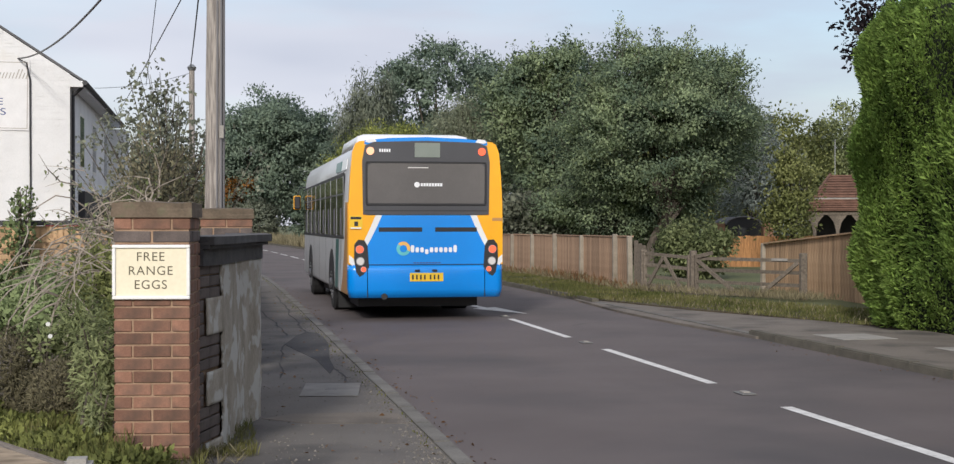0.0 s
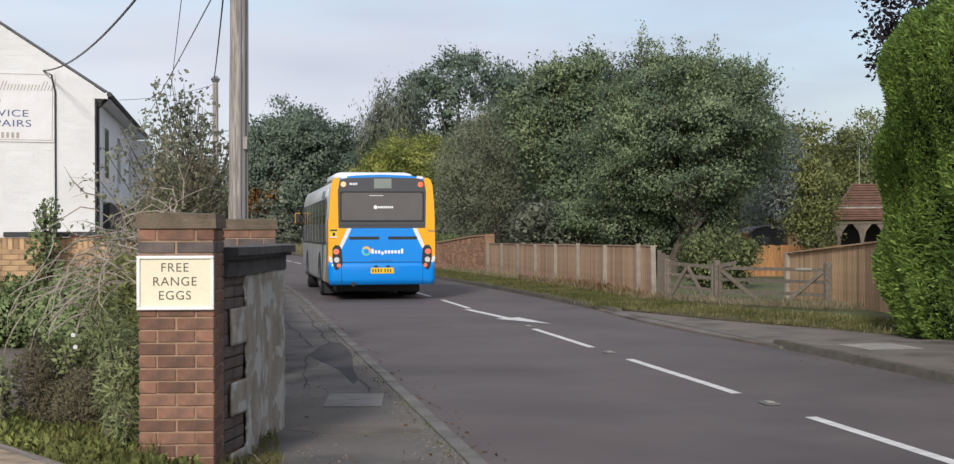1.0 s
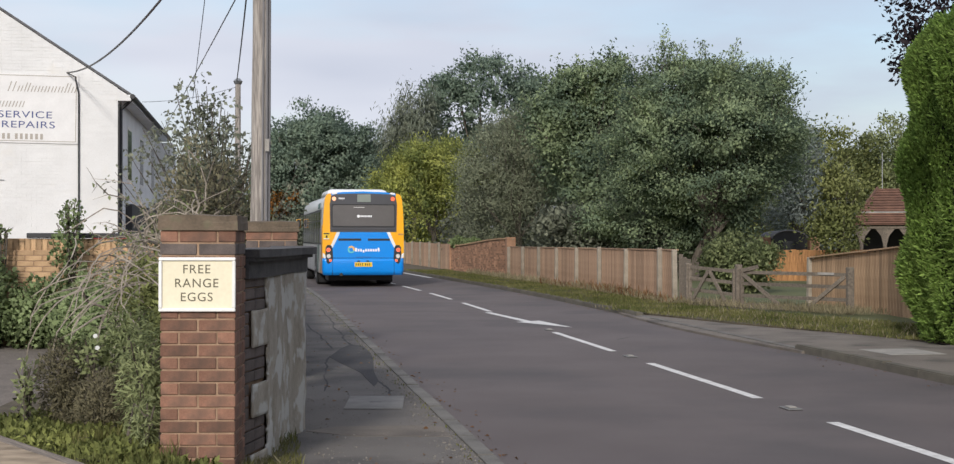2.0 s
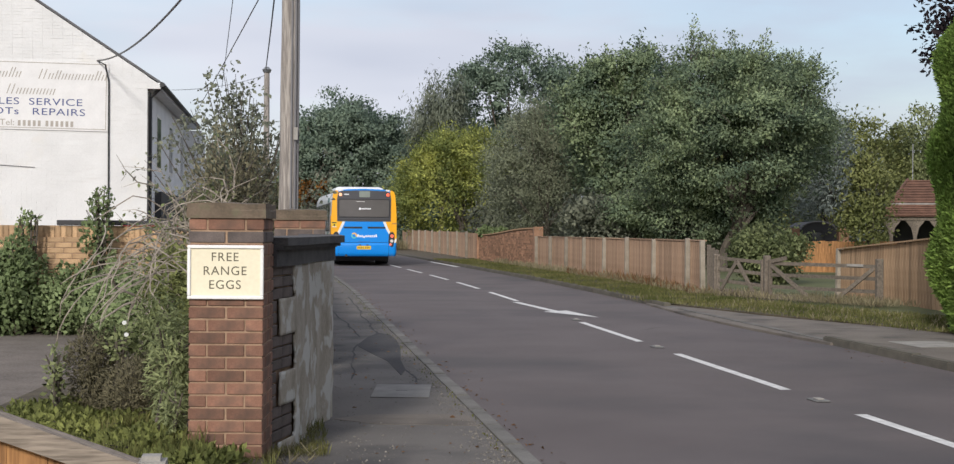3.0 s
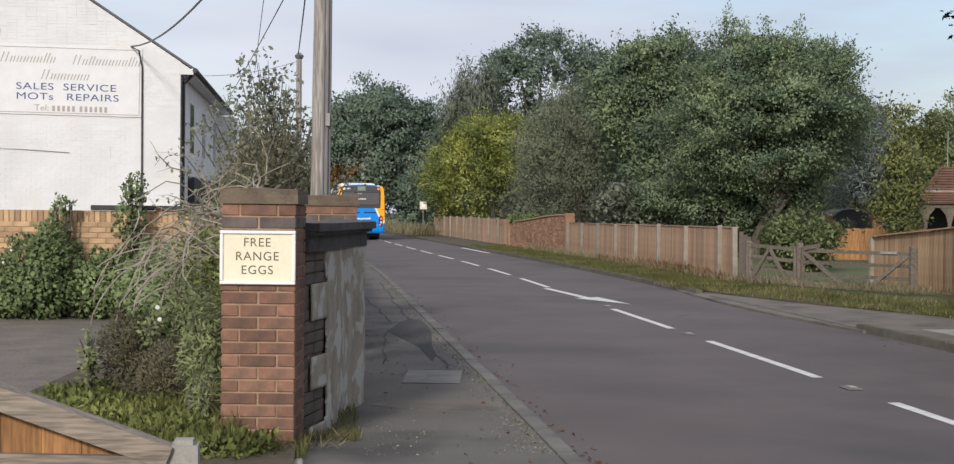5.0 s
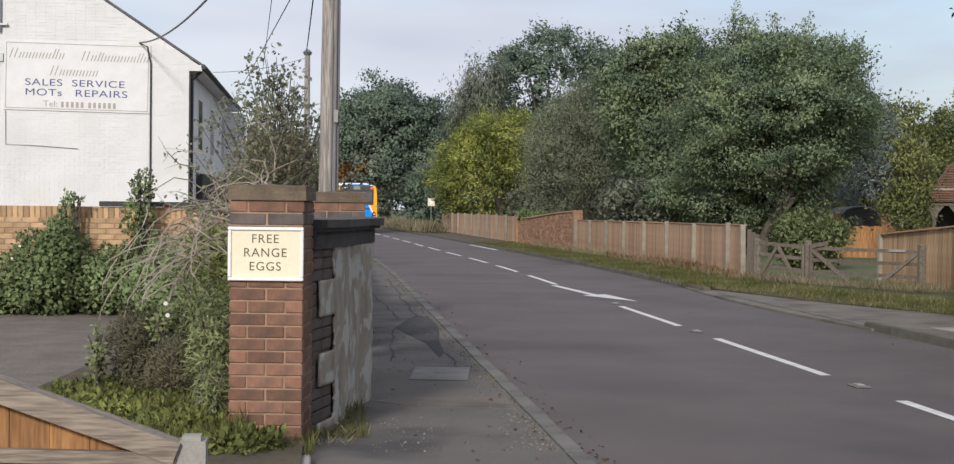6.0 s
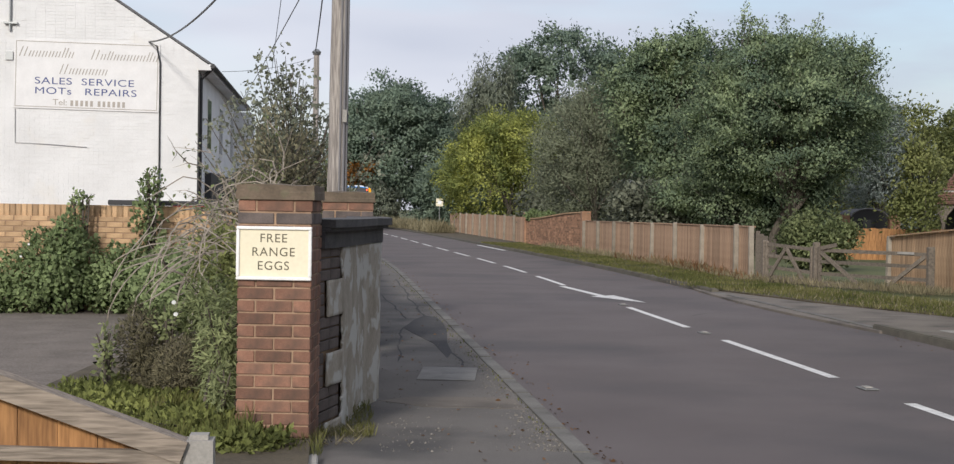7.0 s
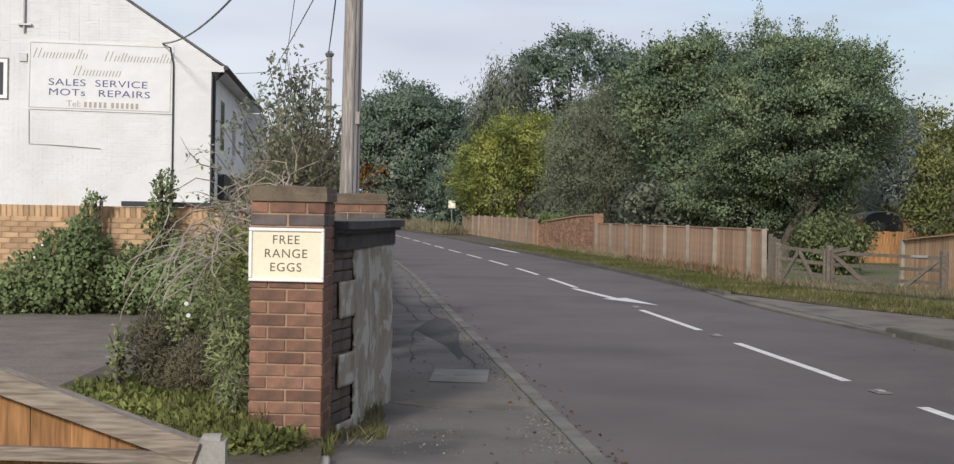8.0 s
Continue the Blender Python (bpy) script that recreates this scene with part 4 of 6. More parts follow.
def build_yard_wall():
    wall = base("yard_wall", "buff brick boundary wall with a brick on edge coping", "wall", pose(0, 20.0, 0.0), kind="structure")
    part("mortar_core", box(-9.0, -0.6, 0.006, 0.206, -0.1, 1.36), MORTAR, wall)
    rest = bmesh.new()
    count = 0
    for c in range(18):
        z = 0.02 + c * 0.075 + 0.0375
        x = -0.75 - (0.1125 if c % 2 else 0)
        while x > -8.9:
            if z > 0.62 and x > -5.0 and count < 230:
                lay(BUFF_BRICK_MESH, wall, x, 0.051, z)
                count += 1
            else:
                box(x - 0.107, x + 0.107, 0, 0.1, z - 0.0325, z + 0.0325, rest)
            x -= 0.225
    tagged(part("other_bricks", rest, YELLOW_BRICK, wall), kind="stuff")
    x = -0.66
    while x > -5.2:
        ob = new("brick", BUFF_BRICK_MESH)
        ob.parent = wall
        ob.matrix_basis = pose(x, 0.105, 1.418, 0, 90, 90)
        x -= 0.076
    part("coping_rest", box(-9.0, x, 0, 0.21, 1.37, 1.47), YELLOW_BRICK, wall)
    timber = base("timber_baulk", "dark timber resting on the wall top", "timber", pose(-2.35, 20.1, 1.53))
    part("beam", box(-0.75, 0.9, -0.07, 0.07, 0, 0.07), DARK_PAINT, timber, bevel=0.01)
    car = base("parked_car", "small red car parked behind the wall, mostly hidden", "car", pose(-2.55, 27.0, 0.08))
    part("body", slab([(-0.8, -0.3), (0.8, -0.3), (0.85, 3.2), (-0.85, 3.2)], 0.35, 1.0), RED_PAINT, car, bevel=0.12)
    part("cabin", slab([(-0.62, 0.5), (0.62, 0.5), (0.55, 2.4), (-0.55, 2.4)], 1.0, 1.52), RED_PAINT, car, bevel=0.18)
    for sx in (-0.78, 0.78):
        for y in (0.4, 2.6):
            part("wheel", tube([(sx - 0.09, y, 0.3), (sx + 0.09, y, 0.3)], 0.3, 16), RUBBER, car)


# ---- right-hand side: fences, gate, walls, houses ----
def board_run(fence, a, b, z0, top_a, top_b, material, width=0.15, thick=0.018, lap=0.004, rng=None):
    """Upright boards from a to b, each an object; the top may slope."""
    a, b = Vector((*a, 0)), Vector((*b, 0))
    length = (b - a).length
    n = max(1, round(length / width))
    w = length / n
    turn = math.degrees(math.atan2(b.y - a.y, b.x - a.x))
    cache = {}
    for i in range(n):
        u = (i + 0.5) / n
        h = round((top_a + (top_b - top_a) * u - z0) / 0.01) * 0.01
        if h not in cache:
            bm = slab([(-w / 2 + 0.002, 0), (w / 2 + 0.004, 0.008), (w / 2 + 0.004, thick), (-w / 2 + 0.002, thick)], 0, h)
            me = bpy.data.meshes.new("board")
            bmesh.ops.recalc_face_normals(bm, faces=bm.faces[:])
            bm.to_mesh(me)
            bm.free()
            me.materials.append(material)
            cache[h] = me
        ob = new("board", cache[h])
        ob.parent = fence
        p = a.lerp(b, u)
        ob.matrix_basis = pose(p.x, p.y, z0 + random.uniform(-0.012, 0.012), 0, random.uniform(-0.4, 0.4), turn)


def fence_post(fence, x, y, z0, z1, material=FENCE_POST, s=0.055):
    bm = box(-s, s, -s, s, 0, z1 - z0)
    bm2 = part("post", bm, material, fence, bevel=0.012)
    bm2.matrix_basis = pose(x, y, z0, random.uniform(-0.8, 0.8), random.uniform(-0.8, 0.8), 0)


def build_right_fences():
    run = base("board_fence", "weathered brown close board fence with pale concrete posts", "fence", pose(0, 0, 0))
    ys = [30.76, 32.0, 35.08, 37.91, 40.74, 43.57, 46.4, 49.23, 52.06]
    for i, y in enumerate(ys):
        fence_post(run, 9.20, y, 0.0, (1.27 if i == 0 else 1.29 - 0.004 * (y - 30)) + random.uniform(-0.02, 0.03))
    for y0, y1 in zip(ys, ys[1:]):
        t0, t1 = 1.26 - 0.004 * (y0 - 30), 1.26 - 0.004 * (y1 - 30)
        board_run(run, (9.25, y1 - 0.06), (9.25, y0 + 0.06), 0.16, t1, t0, FENCE_WOOD)
        part("capping_rail", box(9.23, 9.30, y0 + 0.05, y1 - 0.05, t1, t1 + 0.03), FENCE_WOOD, run)
        part("gravel_board", box(9.245, 9.275, y0 + 0.05, y1 - 0.05, 0.02, 0.17), FENCE_WOOD, run)
    board_run(run, (9.26, 30.68), (9.40, 30.28), 0.1, 1.20, 1.05, GATE_WOOD, width=0.14)
    # swept brick wall at the side entrance
    wall = base("swept_brick_wall", "orange brick wall with a swept top and tile coping", "wall", pose(0, 0, 0), kind="structure")
    p0, p1 = Vector((9.22, 52.5)), Vector((8.35, 62.0))
    bm = bmesh.new()
    n = 16
    prof = []
    for i in range(n + 1):
        u = i / n
        h = 1.46 - 0.32 * (0.5 - 0.5 * math.cos(math.pi * u))
        prof.append((p0.lerp(p1, u), h))
    d = (p1 - p0).normalized()
    nx = Vector((-d.y, d.x))
    rows = [[bm.verts.new((*(p + nx * o), z)) for o, z in ((0, 0.0), (0, h), (-0.22, h), (-0.22, 0.0))] for p, h in prof]
    for a, b in zip(rows, rows[1:]):
        for k in range(4):
            bm.faces.new((a[k], a[(k + 1) % 4], b[(k + 1) % 4], b[k]))
    bm.faces.new(rows[0])
    bm.faces.new(rows[-1][::-1])
    part("wall_core", bm, MORTAR, wall)
    bm = bmesh.new()
    length = (p1 - p0).length
    for c in range(22):
        z = 0.03 + c * 0.075
        s = 0.0 - (0.11 if c % 2 else 0)
        while s < length - 0.05:
            u = max(0, (s + 0.1) / length)
            h = 1.46 - 0.32 * (0.5 - 0.5 * math.cos(math.pi * min(1, u)))
            if z + 0.07 < h and s + 0.215 > 0:
                a, b = p0 + d * max(0, s), p0 + d * min(length, s + 0.213)
                slab([tuple(a + nx * 0.012), tuple(b + nx * 0.012), tuple(b - nx * 0.02), tuple(a - nx * 0.02)], z, z + 0.064, bm)
            s += 0.225
    tagged(part("face_bricks", bm, SWEPT_BRICK, wall), kind="stuff")
    bm = bmesh.new()
    rows = [[bm.verts.new((*(p + nx * o), h + z)) for o, z in ((0.06, 0.0), (0.06, 0.05), (-0.28, 0.05), (-0.28, 0.0))] for p, h in prof]
    for a, b in zip(rows, rows[1:]):
        for k in range(4):
            bm.faces.new((a[k], a[(k + 1) % 4], b[(k + 1) % 4], b[k]))
    bm.faces.new(rows[0])
    bm.faces.new(rows[-1][::-1])
    part("coping", bm, YELLOW_BRICK, wall)
    for p in (p0, p1):
        part("pier", box(p.x - 0.06, p.x + 0.28, p.y - 0.2, p.y + 0.14, 0, 1.54 if p is p0 else 1.45), ORANGE_BRICK, wall)
    far = base("board_fence", "distant brown close board fence running beside the bend", "fence", pose(0, 0, 0))
    pts = [(8.42 - 0.087 * i, 62.3 + 3.07 * i) for i in range(11)]
    for (xa, ya), (xb, yb) in zip(pts, pts[1:]):
        fence_post(far, xa - 0.05, ya, 0.0, 1.30)
        board_run(far, (xb, yb), (xa, ya), 0.05, 1.25 + random.uniform(-0.04, 0.04), 1.25, FENCE_WOOD, width=0.3)


def rail(a, b, w, h, bm=None):
    """A square bar from a to b, w thick and h high."""
    a, b = Vector(a), Vector(b)
    d = (b - a).normalized()
    s = Vector((-d.y, d.x, 0)).normalized() * (w / 2)
    u = d.cross(s).normalized() * (h / 2)
    bm = bm or bmesh.new()
    va = [bm.verts.new(a + i * s + j * u) for i, j in ((-1, -1), (1, -1), (1, 1), (-1, 1))]
    vb = [bm.verts.new(b + i * s + j * u) for i, j in ((-1, -1), (1, -1), (1, 1), (-1, 1))]
    bm.faces.new(va)
    bm.faces.new(vb[::-1])
    for i in range(4):
        bm.faces.new((va[i], vb[i], vb[(i + 1) % 4], va[(i + 1) % 4]))
    return bm


def gate_leaf(label, a, b, top_a, top_b, braces):
    """A four-bar gate leaf from a to b; braces as (share of the way, height) pairs."""
    gate = base("field_gate", label, "gate", pose(0, 0, 0), group="field gates")
    a, b = Vector((*a, 0)), Vector((*b, 0))
    for k, low in enumerate((0.70, 0.49, 0.24, 0.0)):
        part("bar", rail(a + Vector((0, 0, top_a - low)), b + Vector((0, 0, top_b - low)), 0.035, 0.10 if k == 0 else 0.07), GATE_WOOD, gate)
    for p, top in ((a, top_a), (b, top_b)):
        part("stile", rail(p + Vector((0, 0, 0.06)), p + Vector((0.001, 0, top + 0.06)), 0.06, 0.08), GATE_WOOD, gate)
    off = Vector((-0.03, -0.03, 0))
    for u0, z0, u1, z1 in braces:
        part("brace", rail(a.lerp(b, u0) + off + Vector((0, 0, z0)), a.lerp(b, u1) + off + Vector((0, 0, z1)), 0.03, 0.08), GATE_WOOD, gate)
    return gate


def build_gate():
    g0, g1, g2 = (9.37, 30.2), (10.02, 28.95), (11.40, 26.4)
    gate_leaf("short dull grey field gate leaf, sagging", g0, (9.98, 29.02), 0.90, 0.83, [(0.1, 0.22, 0.45, 0.84), (0.46, 0.84, 0.86, 0.12)])
    gate_leaf("long dull grey field gate leaf with diagonal braces", (10.08, 28.84), g2, 0.82, 0.82,
              [(0.02, 0.78, 0.38, 0.16), (0.62, 0.10, 0.97, 0.78), (0.02, 0.86, 0.17, 0.94)])
    for (x, y), h in ((g1, 0.98), (g2, 0.97), ((9.34, 30.3), 0.98)):
        post = base("gate_post", "weathered square wooden gate post", "post", pose(x + 0.02, y - 0.02, 0.0), group="gate posts")
        part("shaft", box(-0.065, 0.065, -0.065, 0.065, -0.1, h), GATE_WOOD, post, bevel=0.012)
    plaque = base("gate_plaque", "small white plaque screwed to the gate bar", "sign", pose(11.14, 26.86, 0.835, 0, 0, -61.5))
    part("plate", box(-0.20, 0.20, -0.035, -0.02, -0.025, 0.025), CONCRETE, plaque)
    side = base("board_fence", "pale new close board fence with a sloping top", "fence", pose(0, 0, 0))
    fence_post(side, 12.46, 31.0, 0.0, 1.10, s=0.07)
    board_run(side, (12.46, 30.9), (12.0, 25.3), 0.05, 1.08, 1.36, PALE_WOOD, width=0.16)
    board_run(side, (12.0, 25.3), (11.7, 19.5), 0.05, 1.36, 1.55, PALE_WOOD, width=0.28)
    part("capping_rail", rail((12.43, 30.9, 1.10), (11.97, 25.3, 1.38), 0.07, 0.03), PALE_WOOD, side)
    back = base("board_fence", "orange brown garden fence behind the gate", "fence", pose(0, 0, 0))
    board_run(back, (17.0, 47.2), (20.6, 46.2), 0.0, 1.12, 1.12, NEW_WOOD, width=0.2)


def build_garden_buildings():
    shed = base("arched_shed", "dark arched timber shed between orange brick piers", "shed", pose(20.07, 52.0, 0.05))
    arch = [(-0.72, 0.0), (0.72, 0.0), (0.72, 1.42)] + [(0.72 * math.cos(a), 1.42 + 0.34 * math.sin(a)) for a in np.linspace(0.25, math.pi - 0.25, 9)] + [(-0.72, 1.42)]
    part("arch_front", plate_xz(arch, 0, 1.5), DARK_PAINT, shed)
    part("window", box(-0.25, 0.25, -0.02, 0.0, 1.0, 1.35), GLASS, shed)
    for s in (-1, 1):
        part("pier", box(s * 0.98 - 0.2, s * 0.98 + 0.2, -0.1, 0.4, 0, 1.52), ORANGE_BRICK, shed)
    part("arch_rim", tube([(0.72 * math.cos(a), -0.02, 1.42 + 0.34 * math.sin(a)) for a in np.linspace(0.1, math.pi - 0.1, 12)], 0.03, 6), CABLE_GUARD, shed, "grey arched edge")
    barn = base("garden_house", "single storey building with a hipped clay tile roof and arches", "house", pose(22.40, 45.55, 0.05, 0, 0, -23.5))
    # dark paint puts the porch's shade into this wall's colour
    part("wall", box(-2.0, 3.6, 2.6, 5.0, -0.1, 1.98), DARK_PAINT, barn, "back wall coloured dark for the porch shade")
    for x0, x1, y0, y1, z0, z1, ix, iy in ((-2.38, 4.2, 0.0, 5.4, 1.94, 2.34, 0.25, 0.45), (-2.14, 3.95, 0.55, 4.85, 2.38, 3.24, 0.62, 1.5)):
        bm = bmesh.new()
        a = [bm.verts.new(p) for p in ((x0, y0, z0), (x1, y0, z0), (x1, y1, z0), (x0, y1, z0))]
        b = [bm.verts.new(p) for p in ((x0 + ix, y0 + iy, z1), (x1 - ix, y0 + iy, z1), (x1 - ix, y1 - iy, z1), (x0 + ix, y1 - iy, z1))]
        bm.faces.new(a[::-1])
        bm.faces.new(b)
        for i in range(4):
            bm.faces.new((a[i], a[(i + 1) % 4], b[(i + 1) % 4], b[i]))
        roof = part("roof", bm, ROOF_TILE, barn)
        n = 5 if iy < 1 else 9
        for k in range(n):
            u = (k + 0.5) / n
            yy, zz = y0 + iy * u, z0 + (z1 - z0) * u
            part("tile_course", box(x0 + ix * u, x1 - ix * u, yy - 0.06, yy + 0.02, zz, zz + 0.03), ROOF_TILE, roof)
        part("hip_tiles", tube([(x0, y0, z0 + 0.02), (x0 + ix, y0 + iy, z1 + 0.03)], 0.05, 6), ROOF_TILE, roof)
    part("eaves_band", box(-2.15, 3.9, 0.46, 0.54, 2.345, 2.40), CONCRETE, barn, "pale band between the roof slopes")
    part("eaves_beam", box(-2.2, 4.0, 0.12, 0.26, 1.80, 1.93), GATE_WOOD, barn)
    for x in (-2.08, -1.30, -0.52, 0.26, 1.04, 1.82):
        part("post", box(x - 0.06, x + 0.06, 0.14, 0.24, 0, 1.80), GATE_WOOD, barn)
        for q in (-1, 1):
            brace = [(x + q * 0.06, 1.25), (x + q * 0.13, 1.55), (x + q * 0.32, 1.79), (x + q * 0.06, 1.79)]
            part("arch_brace", plate_xz(brace if q > 0 else brace[::-1], 0.15, 0.23), GATE_WOOD, barn)
    mast = base("aerial_mast", "thin pale aerial mast above the roof", "mast", pose(22.9, 50.0, 0.0))
    part("rod", tube([(0, 0, 0), (0, 0, 4.7)], 0.016, 6), METAL, mast)
    sign = base("speed_sign", "small square road sign on a thin grey post", "road sign", pose(7.95, 108.0, 0.05))
    part("post", tube([(0, 0, 0), (0, 0, 1.75)], 0.035, 8), METAL, sign)
    part("plate", box(-0.27, 0.27, -0.06, -0.04, 1.66, 2.24), CREAM, sign, "pale yellow plate", bevel=0.01)
    part("plate_mark", disc(0, 1.95, 0.16, -0.066, -0.06, 16), LETTER_WHITE, sign)


# ---- plants ----
def leaf_box(name, label, category, regions, material, count, leaf, seed, wide=0.5, direction=(0, 0, 0.3), spread=0.8, core=None, m=None, kind=""):
    """A shrub of leaves spread through ellipsoid regions (x, y, z, rx, ry, rz), with a few stems."""
    rng = np.random.default_rng(seed)
    ob = base(name, label, category, m, kind=kind)
    reg = np.array(regions, float)
    pick = rng.choice(len(reg), count, p=(reg[:, 3] * reg[:, 5]) / (reg[:, 3] * reg[:, 5]).sum())
    d = rng.normal(size=(count, 3))
    d /= np.linalg.norm(d, axis=1, keepdims=True)
    r = rng.random(count) ** 0.45
    lump = 1 + 0.22 * np.sin(d[:, 0] * 7 + pick) * np.sin(d[:, 2] * 6 + 2 * pick)
    p = reg[pick, :3] + d * (r * lump)[:, None] * reg[pick, 3:]
    keep = p[:, 2] > 0.02
    p, d = p[keep], d[keep]
    out = d + np.array(direction) + rng.normal(size=p.shape) * spread
    s = leaf * (0.6 + 0.8 * rng.random(len(p)))
    cards("leaves", p, out, s, s * wide, material, ob, rng=rng, facing=d * 0.8 + np.array([0, -0.3, 0.35]))
    bm = bmesh.new()
    for x, y, z, rx, ry, rz in regions:
        for _ in range(4):
            tube([(x + rng.normal() * rx * 0.15, y, 0.0), (x + rng.normal() * rx * 0.3, y + rng.normal() * ry * 0.3, z), (x + rng.normal() * rx * 0.5, y + rng.normal() * ry * 0.5, z + rz * 0.7)], [0.018, 0.012, 0.004], 5, bm)
    tagged(part("stem_work", bm, BARK, ob), kind="stuff")
    return ob


def blades(name, label, area, count, height, material, seed, z=0.08, lean=0.35, width=0.012):
    """Grass over an area (x0, x1, y0, y1) that follows the road's bend."""
    rng = np.random.default_rng(seed)
    x0, x1, y0, y1, *skew = area
    y = y0 + (y1 - y0) * rng.random(count) ** 1.3
    x = x0 + (x1 - x0) * rng.random(count) + (skew[0] if skew else 0) * (y - y0) + np.array([bend(v) for v in y])
    clump = 0.5 + 0.5 * np.sin(x * 3.1 + np.sin(y * 1.7) * 2) * np.sin(y * 2.3)
    keep = rng.random(count) < 0.35 + 0.65 * clump
    x, y = x[keep], y[keep]
    h = height * (0.4 + 0.9 * rng.random(len(x))) * (0.6 + 0.5 * clump[keep])
    p = np.stack([x, y, np.full(len(x), z)], 1)
    out = np.stack([rng.normal(size=len(x)) * lean, rng.normal(size=len(x)) * lean, np.ones(len(x))], 1)
    ob = cards(name, p, out, h, width * (0.7 + 0.6 * rng.random(len(x))) + h * 0.03, material, None, rng=rng)
    return tagged(ob, label, "grass", kind="stuff")


def build_hedge():
    rng = np.random.default_rng(11)
    hedge = base("conifer_hedge", "tall clipped green conifer hedge with feathery sprays", "hedge", pose(0, 0, 0))
    x0, x1, y0, y1, top = 9.45, 12.3, 4.0, 20.1, 4.75
    # dark block that stands in for the shade behind the sprays
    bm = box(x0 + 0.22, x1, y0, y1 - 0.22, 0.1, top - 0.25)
    part("shade_core", bm, CORE, hedge)

    def face(n, kind_of):
        a, b = rng.random(n), rng.random(n)
        if kind_of == "road":
            y = y1 - 0.5 - (y1 - y0 - 0.5) * a ** 1.9
            z = 0.08 + (top - 0.1) * b
            p = np.stack([np.full(n, x0), y, z], 1)
            nrm = np.tile([-1.0, 0, 0], (n, 1))
        elif kind_of == "end":
            ang = a * 1.2
            p = np.stack([x0 + 0.5 - 0.5 * np.cos(ang * 1.3) + (ang > 1.15) * rng.random(n) * 2.4, y1 - 0.5 + 0.5 * np.sin(ang * 1.3), 0.08 + (top - 0.1) * b], 1)
            nrm = np.stack([-np.cos(ang * 1.3), np.sin(ang * 1.3), 0 * a], 1)
        else:
            p = np.stack([x0 + (x1 - x0) * a, y0 + (y1 - y0) * b, np.full(n, top)], 1)
            nrm = np.tile([0, 0, 1.0], (n, 1))
        # soft lumps, and a top that rounds over
        lump = 0.10 * np.sin(p[:, 1] * 2.1 + p[:, 2] * 1.3) * np.sin(p[:, 2] * 2.7 + 1) + 0.06 * np.sin(p[:, 1] * 6.3 - p[:, 2] * 4.1)
        p += nrm * (lump - 0.16 * rng.random(n) ** 2 + 0.02)[:, None]
        over = np.clip((p[:, 2] - (top - 1.0)) / 1.0, 0, 1.3)
        p[:, 0] += over ** 2 * 0.38
        low = np.clip((0.7 - p[:, 2]) / 0.7, 0, 1)
        p[:, 0] += low * 0.18
        return p, nrm

    for n, k in ((80000, "road"), (38000, "end"), (18000, "top")):
        p, nrm = face(n, k)
        sway = np.stack([0 * p[:, 0], -0.9 + 0.5 * np.sin(p[:, 2] * 1.7 + p[:, 1]), 0.35 + 0.2 * np.sin(p[:, 1] * 3)], 1)
        out = nrm * 0.75 + sway + rng.normal(size=p.shape) * 0.38
        s = 0.108 * (0.6 + 0.8 * rng.random(n))
        cards("sprays", p, out, s, s * 0.24, CYPRESS, hedge, rng=rng)


